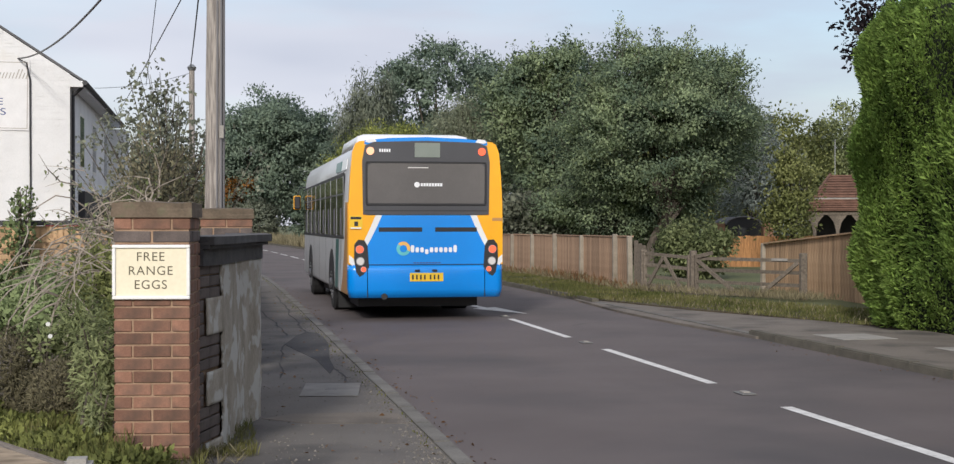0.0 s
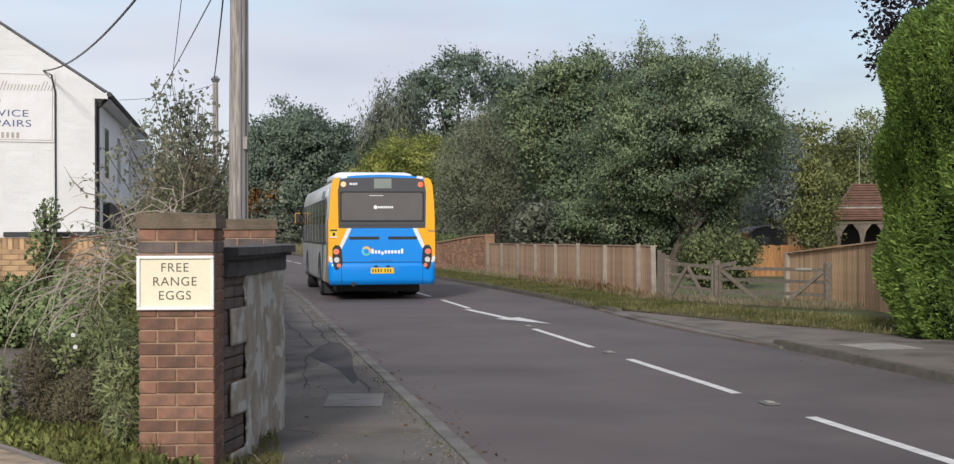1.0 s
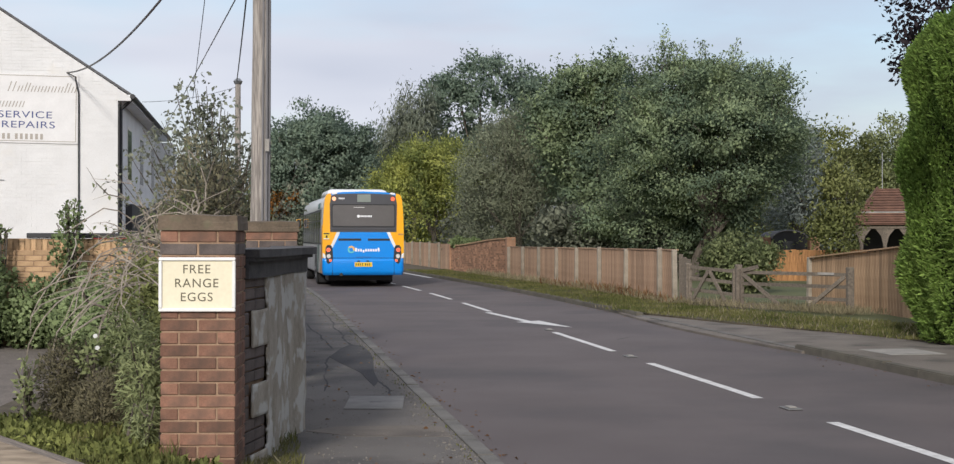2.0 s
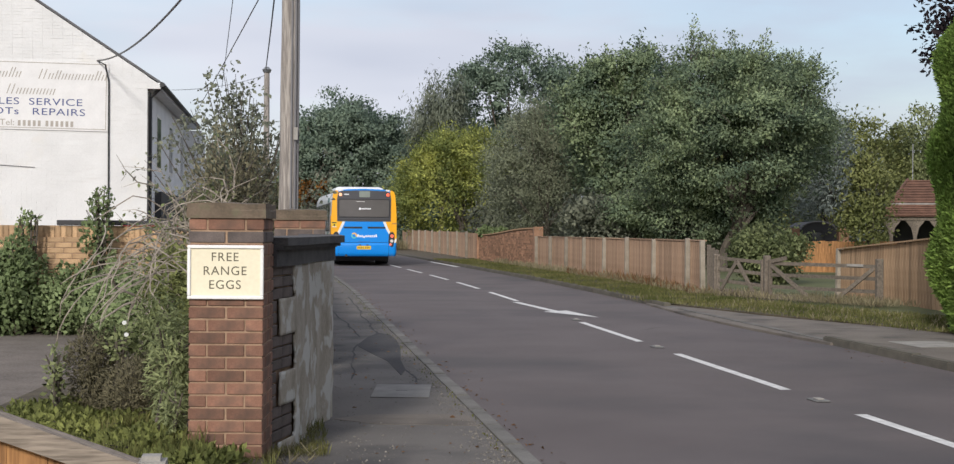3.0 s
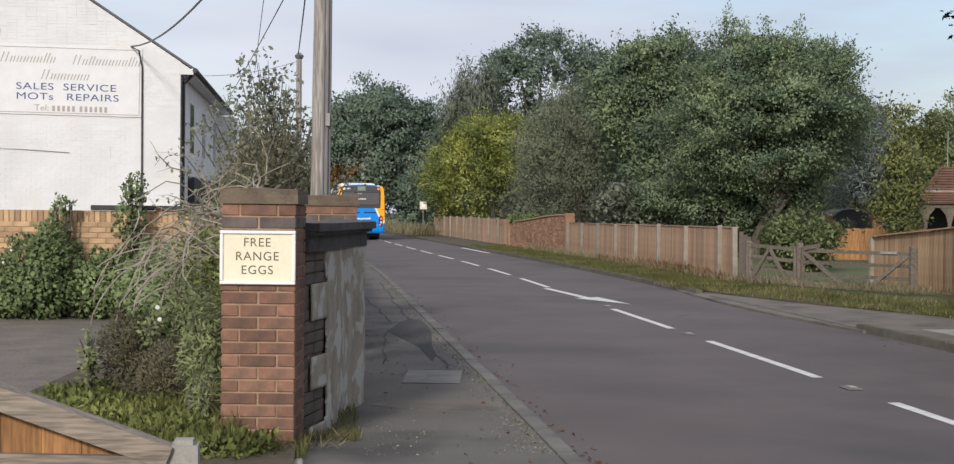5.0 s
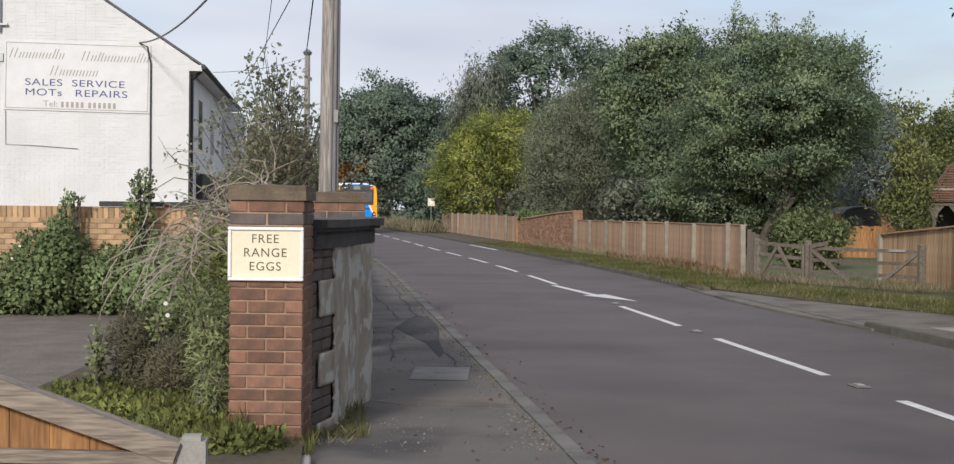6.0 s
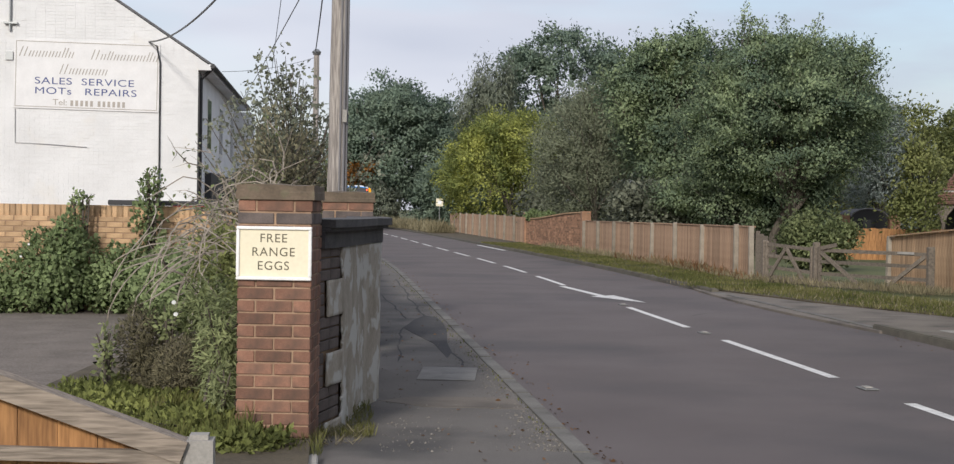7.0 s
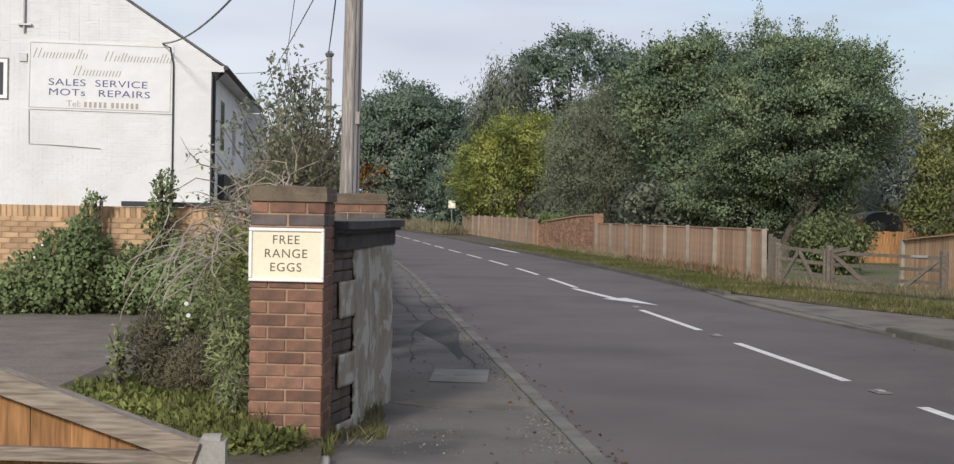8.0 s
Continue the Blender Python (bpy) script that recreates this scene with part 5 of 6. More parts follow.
def build_trees():
    tree("field_maple", "broad dense green tree with dark hollows behind the fence", (14.9, 47.5, 0.05),
         [(0.2, 0, 4.3, 2.9, 2.8, 2.5), (2.0, 0, 5.2, 1.6, 1.9, 1.6), (-0.8, -0.3, 6.1, 1.5, 1.6, 1.3), (0.9, 0, 6.5, 1.4, 1.5, 1.0), (2.3, 0, 6.3, 1.0, 1.2, 0.9), (3.0, 0.2, 4.2, 0.7, 0.9, 1.6),
          (-1.0, 0, 7.2, 0.6, 0.7, 0.6), (-1.8, -0.6, 3.9, 1.6, 1.7, 1.6), (0.6, -1.9, 4.9, 2.0, 1.4, 0.8), (-0.6, 1.0, 1.9, 2.3, 1.2, 1.1), (0.8, 0.9, 2.0, 1.5, 1.3, 1.3)],
         MAPLE, clumps=1900, leaves=115, clump_size=0.28, leaf=0.105, trunk=0.15, trunk_height=1.9, seed=3, hollow=0.66, flat=0.42, shoots=330, shoot=0.75, gaps=0.34)
    tree("field_maple", "taller green tree with an uneven top behind the fence", (13.3, 55.0, 0.05),
         [(0, 0, 5.2, 1.9, 2.2, 2.2), (0.2, 0, 7.3, 1.0, 1.2, 1.0), (-1.1, 0, 6.8, 0.9, 1.0, 0.9), (1.4, 0, 6.6, 0.9, 1.0, 1.0), (-2.1, 0, 5.6, 0.9, 1.0, 1.1), (0.6, 0, 3.2, 2.2, 2.4, 2.2)],
         MAPLE, clumps=1150, leaves=80, clump_size=0.32, leaf=0.135, trunk=0.22, trunk_height=2.2, seed=4, flat=0.6, hollow=0.4, shoots=130, shoot=0.9, gaps=0.32)
    tree("willow", "grey green willow with fine leaves behind the fence", (11.2, 60.0, 0.05),
         [(0, 0, 3.7, 2.2, 2.2, 2.6), (-1.1, 0.4, 2.4, 1.5, 1.7, 2.0), (0.9, 0, 5.0, 1.6, 1.5, 1.6), (-0.5, 0, 4.9, 1.0, 1.1, 1.3)],
         WILLOW, clumps=1050, leaves=80, clump_size=0.32, leaf=0.12, trunk=0.12, trunk_height=1.5, seed=5, wide=0.3, flat=0.8, shoots=220, shoot=0.9, gaps=0.22)
    tree("golden_cypress", "golden green cypress tree with a dense conical crown", (10.7, 88.0, 0.05),
         [(0, 0, 3.0, 3.5, 3.2, 3.0), (0.2, 0, 5.0, 2.4, 2.2, 1.9), (-1.6, 0.5, 3.6, 2.0, 2.0, 2.3), (1.4, 0, 3.8, 2.2, 2.2, 2.4)],
         GOLDEN, clumps=1100, leaves=60, clump_size=0.30, leaf=0.20, trunk=0.2, trunk_height=1.6, seed=6, hollow=0.86, wide=0.35, flat=1.0, sprays=42, shoots=150, shoot=0.5, gaps=0.15)
    tree("cypress", "dark green conifer beside the golden cypress", (8.9, 115.0, 0.05),
         [(0, 0, 2.3, 1.8, 1.8, 2.6), (1.2, -2, 2.2, 1.8, 1.9, 2.4), (-1.2, -1.0, 1.8, 1.4, 1.6, 2.0)],
         OAK, clumps=330, leaves=50, clump_size=0.28, leaf=0.24, trunk=0.15, trunk_height=1.0, seed=16, hollow=0.75, wide=0.4)
    tree("oak", "large dark green oak beyond the bend", (5.0, 122.0, 0.05),
         [(0, 0, 6.4, 4.6, 4.0, 4.9), (-2.6, 0, 6.0, 2.6, 3.0, 4.2), (3.6, 0, 5.6, 3.0, 3.4, 4.2), (0.4, 0, 9.6, 2.6, 2.6, 1.9), (-3.0, 0, 3.0, 2.2, 2, 2.6)],
         OAK, clumps=1300, leaves=80, clump_size=0.5, leaf=0.25, trunk=0.4, trunk_height=2.6, seed=7, hollow=0.6, shoots=90, shoot=0.8, gaps=0.2)
    tree("oak", "dark oak at the edge of the wood", (12.5, 125.0, 0.05),
         [(0, 0, 5.0, 4.0, 3.6, 4.6), (3.0, 0, 5.0, 3.6, 3.4, 4.4), (-2.4, 0, 3.0, 3.0, 3.0, 2.8)],
         OAK, clumps=900, leaves=75, clump_size=0.55, leaf=0.26, trunk=0.4, trunk_height=2.4, seed=8, hollow=0.6)
    tree("ash", "tall ash tree with open airy branches", (17.2, 108.0, 0.05),
         [(0.6, 0, 11.3, 3.9, 3.2, 3.4), (-2.6, 0, 10.8, 2.2, 2.4, 2.6), (3.8, 0, 10.8, 2.8, 2.8, 2.8), (0.4, 0, 6.0, 4.2, 3.5, 3.4), (0, 0, 3.0, 4.5, 3.5, 3.0), (4.5, 0, 7.0, 2.5, 2.5, 3)],
         OAK, clumps=900, leaves=75, clump_size=0.42, leaf=0.26, trunk=0.35, trunk_height=5.0, seed=9, hollow=0.55, sprays=16, shoots=110, shoot=1.1, gaps=0.36)
    tree("birch", "weeping birch with drooping grey green strands", (11.3, 104.0, 0.05),
         [(0.2, 0, 9.8, 1.3, 1.4, 1.9), (-0.7, 0, 7.6, 1.5, 1.5, 2.8), (0.7, 0, 6.6, 1.6, 1.6, 3.0)],
         BIRCH, clumps=330, leaves=55, clump_size=0.32, leaf=0.34, trunk=0.18, trunk_height=6.5, seed=10, hollow=0.3, wide=0.22, flat=2.2, droop=2.2)
    for i, (x, y, h, w, mat) in enumerate(((27.5, 78, 6.9, 4.2, LIME), (33.5, 84, 7.4, 5.0, LIME), (40.0, 84, 8.1, 5.0, SHRUB), (23.0, 86, 8.0, 4.4, OAK), (47.0, 90, 8.8, 5.5, LIME), (29.5, 96, 8.6, 5.5, SHRUB))):
        tree("background_tree", "rounded green tree in the wood behind the gardens", (x, y, 0.05),
             [(0, 0, h * 0.55, w, w * 0.9, h * 0.45), (w * 0.4, 0, h * 0.42, w * 0.7, w * 0.7, h * 0.4), (-w * 0.5, 0, h * 0.36, w * 0.7, w * 0.7, h * 0.36)],
             mat, clumps=550, leaves=60, clump_size=0.45, leaf=0.22, trunk=0.28, trunk_height=2.2, seed=20 + i, hollow=0.6, shoots=70, shoot=0.8, gaps=0.2)
    tree("silver_spruce", "silvery blue spruce behind the large tree", (22.7, 57.0, 0.05), [(0, 0, 2.2, 1.6, 1.6, 2.2), (-0.1, 0, 3.8, 1.0, 1.0, 1.5), (0, 0, 5.0, 0.4, 0.4, 0.8)],
         SILVER, clumps=300, leaves=45, clump_size=0.25, leaf=0.2, trunk=0.14, trunk_height=1.2, seed=31, wide=0.3, hollow=0.6)
    tree("garden_tree", "sunlit yellow green garden tree beside the clay roof", (18.2, 43.2, 0.05), [(0.0, 0, 1.4, 0.6, 0.7, 0.9), (0.1, 0, 2.5, 0.55, 0.6, 0.8), (0.05, 0, 3.2, 0.35, 0.4, 0.5)],
         LIME, clumps=130, leaves=36, clump_size=0.2, leaf=0.12, trunk=0.06, trunk_height=1.0, seed=32, shoots=40, shoot=0.5)
    tree("laurel", "dense evergreen bush behind the gate", (12.95, 37.0, 0.05), [(0, 0, 0.75, 0.68, 0.8, 0.75), (-0.35, 0.3, 0.6, 0.5, 0.6, 0.5)],
         SHRUB, clumps=240, leaves=45, clump_size=0.16, leaf=0.11, trunk=0.05, trunk_height=0.4, seed=33, category="bush")
    tree("understorey", "shady undergrowth beneath the trees behind the fence", (12.6, 50.5, 0.05), [(-1.4, 0, 1.0, 1.4, 1.5, 1.2), (0.5, 0, 1.1, 2.6, 1.4, 1.3), (3.0, -1, 1.0, 2.0, 1.4, 1.1)],
         HOLLY, clumps=420, leaves=45, clump_size=0.3, leaf=0.16, trunk=0.06, trunk_height=0.6, seed=34, category="undergrowth")
    tree("understorey", "dark undergrowth in the gap between the trees", (12.6, 66.0, 0.05), [(-1.5, 0, 1.6, 2.2, 1.4, 1.8), (1.6, 0, 1.8, 2.6, 1.4, 2.0), (5.0, 0, 1.8, 2.6, 1.4, 2.0)],
         HOLLY, clumps=420, leaves=45, clump_size=0.34, leaf=0.2, trunk=0.06, trunk_height=0.6, seed=40, category="undergrowth")
    tree("copper_beech", "overhanging copper beech branches above the hedge", (14.6, 26.5, 0.05),
         [(-2.7, -2.0, 5.0, 0.55, 0.6, 0.45), (-1.6, -2.4, 5.45, 1.2, 1.1, 0.6), (0, 0, 7.2, 2.6, 2.6, 1.8), (-3.0, -2.4, 4.5, 0.18, 0.25, 0.3)],
         COPPER, clumps=380, leaves=36, clump_size=0.16, leaf=0.11, trunk=0.22, trunk_height=4.6, seed=35, hollow=0.2)
    # far end of the road
    tree("roadside_bush", "pale green bush at the roadside by the bend", (4.0, 117.5, 0.0), [(0, 0, 1.5, 1.3, 1.3, 1.7), (-1.6, 1, 1.4, 1.1, 1.2, 1.5)],
         BIRCH, clumps=200, leaves=45, clump_size=0.3, leaf=0.2, trunk=0.07, trunk_height=0.6, seed=36, category="bush")
    tree("roadside_bush", "russet tinged bush behind the pole", (-2.2, 62.0, 0.0), [(0, 0, 2.2, 1.9, 1.8, 1.9), (1.2, 1, 1.4, 1.3, 1.3, 1.4)],
         SHRUB, clumps=260, leaves=45, clump_size=0.3, leaf=0.17, trunk=0.08, trunk_height=0.8, seed=37, category="bush")
    tree("roadside_bush", "orange leaved branches hanging at the far bend", (2.0, 119.0, 0.0), [(0, 0, 4.4, 1.5, 1.0, 1.0), (-1.6, 0, 3.6, 1.3, 1.0, 1.1)],
         RUST_LEAF, clumps=55, leaves=30, clump_size=0.28, leaf=0.22, trunk=0.05, trunk_height=1.2, seed=38, category="bush")
    tree("hedgerow", "dark hedgerow closing the far bend", (-6.0, 118.0, 0.0), [(0, 0, 2.6, 4.5, 2.0, 3.0), (-6, -6, 2.6, 5.0, 2.0, 3.2), (3.2, 3, 2.0, 3, 2.0, 2.4)],
         OAK, clumps=420, leaves=45, clump_size=0.5, leaf=0.34, trunk=0.12, trunk_height=1.2, seed=39, category="hedge")


def build_left_plants():
    # tall half-bare shrub behind the pillars
    rng = np.random.default_rng(50)
    shrub = base("half_bare_shrub", "tall straggling shrub with bare grey twigs", "shrub", pose(-0.66, 14.6, 0.07))
    bm = bmesh.new()
    tips = []
    for i in range(130):
        a = rng.uniform(0, math.tau)
        p = Vector((rng.normal() * 0.22, rng.normal() * 0.2, rng.uniform(0.3, 1.0)))
        reach = rng.uniform(0.25, 1.15)
        d = Vector((math.cos(a) * reach - 0.15, math.sin(a) * 0.5, 1.05)).normalized()
        pts, rad = [p.copy()], [0.018]
        n = rng.integers(6, 10)
        for k in range(n):
            d = (d + Vector(rng.normal(size=3)) * 0.36 + Vector((0, 0, -0.11 * k * reach))).normalized()
            p = p + d * rng.uniform(0.17, 0.27)
            if (p.z < 1.0 and k > 4) or p.x > 0.42 or p.x < -1.35:
                break
            pts.append(p.copy())
            rad.append(0.016 * (1 - (k + 1) / (n + 1)) + 0.002)
            if k > 1 and rng.random() < 0.75:
                q = p + (d + Vector(rng.normal(size=3)) * 0.7).normalized() * rng.uniform(0.12, 0.3)
                tube([p.copy(), q], [0.004, 0.0015], 3, bm)
        if len(pts) < 3:
            continue
        tube(pts, rad, 5, bm)
        tips += pts[2:]
    tagged(part("twig_tangle", bm, TWIG, shrub, "bare grey twigs"), kind="stuff")
    tips = np.array([tuple(t) for t in tips if t.z > 1.0])
    rep = tips[rng.integers(0, len(tips), 1000)] + rng.normal(size=(1000, 3)) * 0.03
    s = 0.05 * (0.6 + 0.8 * rng.random(1000))
    cards("leaves", rep, rng.normal(size=(1000, 3)), s, s * 0.6, SHRUB, shrub, rng=rng)
    top = base("evergreen_shrub", "upright leafy shrub rising above the twigs", "shrub", pose(-0.42, 17.0, 0.07))
    bm = bmesh.new()
    pts_all = []
    for i in range(54):
        a = rng.uniform(0, math.tau)
        r = rng.uniform(0.1, 1.15)
        tip = Vector((math.cos(a) * r - 0.16, math.sin(a) * r * 0.7, 3.2 - r * 0.85 + rng.normal() * 0.2))
        foot = Vector((rng.normal() * 0.1, rng.normal() * 0.1, 0.0))
        mid = foot.lerp(tip, 0.55) + Vector((-math.cos(a) * 0.15, math.sin(a) * 0.1, 0.12))
        tube([foot, mid, tip], [0.02, 0.012, 0.003], 5, bm)
        for u in np.linspace(0.45, 1.0, 13):
            pts_all.append(tuple(mid.lerp(tip, (u - 0.45) / 0.55) + Vector(rng.normal(size=3)) * 0.11))
    tagged(part("branch_work", bm, BARK, top), kind="stuff")
    pts_all = np.array(pts_all)
    rep = np.repeat(pts_all, 6, 0) + rng.normal(size=(len(pts_all) * 6, 3)) * 0.04
    s = 0.06 * (0.6 + 0.8 * rng.random(len(rep)))
    cards("leaves", rep, rng.normal(size=rep.shape) + np.array([0, 0, 0.3]), s, s * 0.6, HOLLY, top, rng=rng)
    # climbers on the yard wall
    leaf_box("climber", "leafy green climber sprawling over the brick wall", "climber",
             [(-3.75, 19.5, 0.55, 0.75, 0.4, 0.62), (-3.55, 19.55, 1.05, 0.26, 0.22, 0.36), (-2.75, 19.5, 0.5, 0.6, 0.4, 0.55), (-4.6, 19.5, 0.3, 0.5, 0.35, 0.38), (-2.2, 19.4, 0.5, 0.35, 0.35, 0.5)],
             IVY, 14000, 0.062, 51, wide=0.75)
    leaf_box("climber", "young climber reaching above the wall coping", "climber", [(-2.52, 19.7, 1.35, 0.22, 0.2, 0.55), (-2.46, 19.7, 1.85, 0.16, 0.14, 0.22), (-3.48, 19.8, 1.50, 0.10, 0.08, 0.24), (-3.40, 19.8, 1.60, 0.16, 0.08, 0.10)], IVY, 750, 0.062, 52, wide=0.7)
    leaf_box("overgrown_shrub", "overgrown green shrub behind the brick pillar", "shrub",
             [(-0.80, 12.4, 0.70, 0.34, 0.5, 0.62), (-0.62, 11.2, 0.60, 0.30, 0.5, 0.62), (-0.95, 12.9, 1.05, 0.30, 0.4, 0.35)], LIME, 9500, 0.06, 53, wide=0.42, direction=(0, -0.2, -0.5))
    leaf_box("thorn_bush", "dense brownish thorn bush behind the twigs", "shrub",
             [(-0.60, 15.6, 1.80, 0.52, 0.5, 0.80), (-0.85, 15.8, 1.35, 0.50, 0.5, 0.7), (-0.32, 15.6, 1.6, 0.34, 0.45, 0.85)], THORN, 6500, 0.05, 58, wide=0.45)
    leaf_box("overgrown_shrub", "leafy bush beside the forecourt", "shrub",
             [(-1.75, 17.6, 0.55, 0.35, 0.5, 0.55), (-2.15, 18.4, 0.5, 0.35, 0.5, 0.5)], IVY, 4200, 0.07, 54, wide=0.6)
    leaf_box("heather_bush", "brown dying heather bush in the bed", "bush",
             [(-1.40, 10.7, 0.56, 0.20, 0.24, 0.24), (-1.36, 10.6, 0.32, 0.16, 0.2, 0.2), (-1.02, 10.2, 0.36, 0.29, 0.28, 0.28)], HEATHER, 13000, 0.030, 55, wide=0.3)
    leaf_box("bindweed", "pale green leaves climbing through the heather", "weeds",
             [(-1.60, 10.35, 0.48, 0.07, 0.1, 0.22), (-1.16, 10.6, 0.70, 0.16, 0.2, 0.16), (-0.84, 10.4, 0.62, 0.14, 0.2, 0.26)], SHRUB, 900, 0.042, 73, wide=0.6)
    leaf_box("trailing_weeds", "tangled green weeds beside the brick pillar", "weeds",
             [(-0.72, 9.55, 0.58, 0.18, 0.3, 0.44), (-0.92, 10.7, 0.75, 0.24, 0.3, 0.36), (-0.68, 9.0, 0.34, 0.10, 0.2, 0.26)], SHRUB, 5000, 0.055, 56, wide=0.2, direction=(0, 0, -0.9), spread=1.1)
    leaf_box("ground_weeds", "bright green low weeds covering the bed", "weeds",
             [(-1.35, 9.7, 0.20, 0.60, 0.5, 0.10), (-0.85, 8.85, 0.20, 0.40, 0.45, 0.11), (-0.55, 8.3, 0.19, 0.35, 0.30, 0.09), (-1.65, 10.6, 0.18, 0.40, 0.5, 0.09), (-1.3, 8.6, 0.18, 0.6, 0.6, 0.07)],
             WEED, 14000, 0.045, 57, wide=0.5, direction=(0, 0, 0.6))
    leaf_box("climber", "green climber spilling over the swept brick wall", "climber", [(8.65, 61.2, 1.30, 0.4, 0.5, 0.22), (8.95, 59.3, 1.30, 0.35, 0.5, 0.16)], IVY, 1500, 0.12, 59, wide=0.7)
    # drooping dry stems over the bed
    stems = base("dry_stems", "tangle of pale dry stems hanging over the bed", "stems", pose(0, 0, 0.1))
    for i in range(46):
        p = Vector((-0.98 + rng.normal() * 0.22, 12.4 + rng.normal() * 0.5, rng.uniform(0.95, 1.55)))
        d = Vector((rng.normal() * 0.8, -0.3 + rng.normal() * 0.4, rng.uniform(-0.2, 0.4))).normalized()
        pts = [p.copy()]
        for k in range(7):
            d = (d + Vector((rng.normal() * 0.25, rng.normal() * 0.2, -0.25 + rng.normal() * 0.15))).normalized()
            p = p + d * 0.13
            if p.z < 0.1:
                break
            pts.append(p.copy())
        if len(pts) > 2:
            part("stalk", tube(pts, [0.0065] * (len(pts) - 1) + [0.002], 4), TWIG, stems)
    flowers = [(-3.95, 19.05, 1.0), (-4.05, 19.05, 0.84), (-1.12, 10.25, 0.86), (-1.10, 10.2, 0.78)]
    for i, (x, y, z) in enumerate(flowers):
        f = base("bindweed_flower", "white trumpet bindweed flower among the leaves", "flower", pose(x, y, z, 70, 0, 0), group="bindweed flowers")
        part("trumpet", tube([(0, 0, -0.04), (0, 0, 0.0), (0, 0, 0.008)], [0.003, 0.010, 0.016], 10), BLOSSOM, f)


def build_grass():
    blades("verge_grass", "rough green verge grass with dry patches", (7.27, 9.15, 27.0, 62), 34000, 0.085, GRASS, 60)
    blades("fence_grass", "taller dry grass along the foot of the fence", (8.85, 9.3, 30, 56), 4200, 0.24, DRY_GRASS, 61)
    blades("gate_grass", "long pale grass round the gate", (10.9, 11.9, 25.6, 30.6, -0.44), 2300, 0.20, DRY_GRASS, 62)
    blades("hedge_grass", "green grass strip in front of the gate and hedge", (9.3, 11.9, 19.6, 28.6, -0.25), 21000, 0.085, GRASS, 63, z=0.06)
    blades("verge_straw", "dry pale stalks scattered through the verge", (9.2, 11.6, 19.6, 29.6, -0.25), 1500, 0.12, DRY_GRASS, 72, z=0.06)
    blades("fence_weeds", "dead russet weeds at the foot of the board fence", (8.95, 9.22, 30.2, 44), 1300, 0.30, DEAD_WEED, 71, lean=0.6, width=0.02)
    blades("far_verge_grass", "tall pale grass at the far bend", (7.4, 9.0, 84, 135), 7000, 0.75, DRY_GRASS, 64, width=0.03)
    blades("far_left_grass", "tall pale grass beyond the bend", (-1.5, 1.4, 84, 140), 6000, 0.8, DRY_GRASS, 65, width=0.03)
    blades("footway_weeds", "straggling grass at the foot of the rendered wall", (-0.12, 0.28, 9.0, 12.5), 2800, 0.07, GRASS, 66, z=0.1, width=0.004)
    blades("pillar_grass", "dry grass tufts at the foot of the pillar", (-0.75, -0.05, 8.1, 9.0), 1500, 0.09, GRASS, 67, z=0.12, width=0.004)
    blades("bed_grass", "long green grass among the weeds of the bed", (-1.15, -0.42, 8.2, 10.0), 2600, 0.24, GRASS, 70, z=0.12, width=0.006)
    blades("pillar_straw", "dry straw stems at the foot of the wall", (-0.14, 0.2, 8.7, 10.2), 260, 0.10, DRY_GRASS, 68, z=0.1, lean=0.9, width=0.006)
    blades("kerb_grass", "short grass growing along the kerb joint", (1.34, 1.44, 9, 50), 420, 0.03, GRASS, 69, z=0.1)


def build_near_fence():
    fence = base("near_fence", "timber fence panel with a sloping weathered capping", "fence", pose(0, 0, 0))
    y = 5.0
    part("capping", rail((-0.50, y - 0.02, 0.708), (-1.75, y - 0.02, 1.168), 0.10, 0.078), GREY_WOOD, fence, "grey weathered capping rail")
    part("top_rail", rail((-0.52, y - 0.045, 0.690), (-1.75, y - 0.045, 0.725), 0.035, 0.046), GREY_WOOD, fence)
    n = 9
    for i in range(n):
        x1 = -0.53 - i * 0.135
        x0 = x1 - 0.133
        zt = lambda x: 0.690 + (-0.5 - x) * 0.368
        part("board", plate_xz([(x0, 0.1), (x1, 0.1), (x1, zt(x1)), (x0, zt(x0))], y + 0.0 + 0.004 * (i % 2), y + 0.016 + 0.004 * (i % 2)), NEW_WOOD, fence)
    post = base("concrete_post", "grey concrete fence post with a chamfered top", "post", pose(-0.452, 5.0, 0.0))
    bm = box(-0.05, 0.05, -0.05, 0.05, 0, 0.765)
    bmesh.ops.bevel(bm, geom=[e for e in bm.edges if all(v.co.z > 0.7 for v in e.verts)], offset=0.018, segments=2, affect="EDGES")
    part("shaft", bm, CONCRETE, post)


# ---- the bus ----
BUS_LEN, BUS_W = 11.4, 1.25


def outline(inset=0.0, rear=0.16, front=0.45, y0=0.0, y1=BUS_LEN, steps=5):
    """Plan of the body with rounded corners, anticlockwise from the rear left."""
    w, pts = BUS_W - inset, []
    for cx, cy, r, a0 in ((-w + rear, y0 + inset + rear, rear, 180), (w - rear, y0 + inset + rear, rear, 270), (w - front, y1 - inset - front, front, 0), (-w + front, y1 - inset - front, front, 90)):
        for k in range(steps + 1):
            a = radians(a0 + 90 * k / steps)
            pts.append((cx + r * math.cos(a), cy + r * math.sin(a)))
    return pts


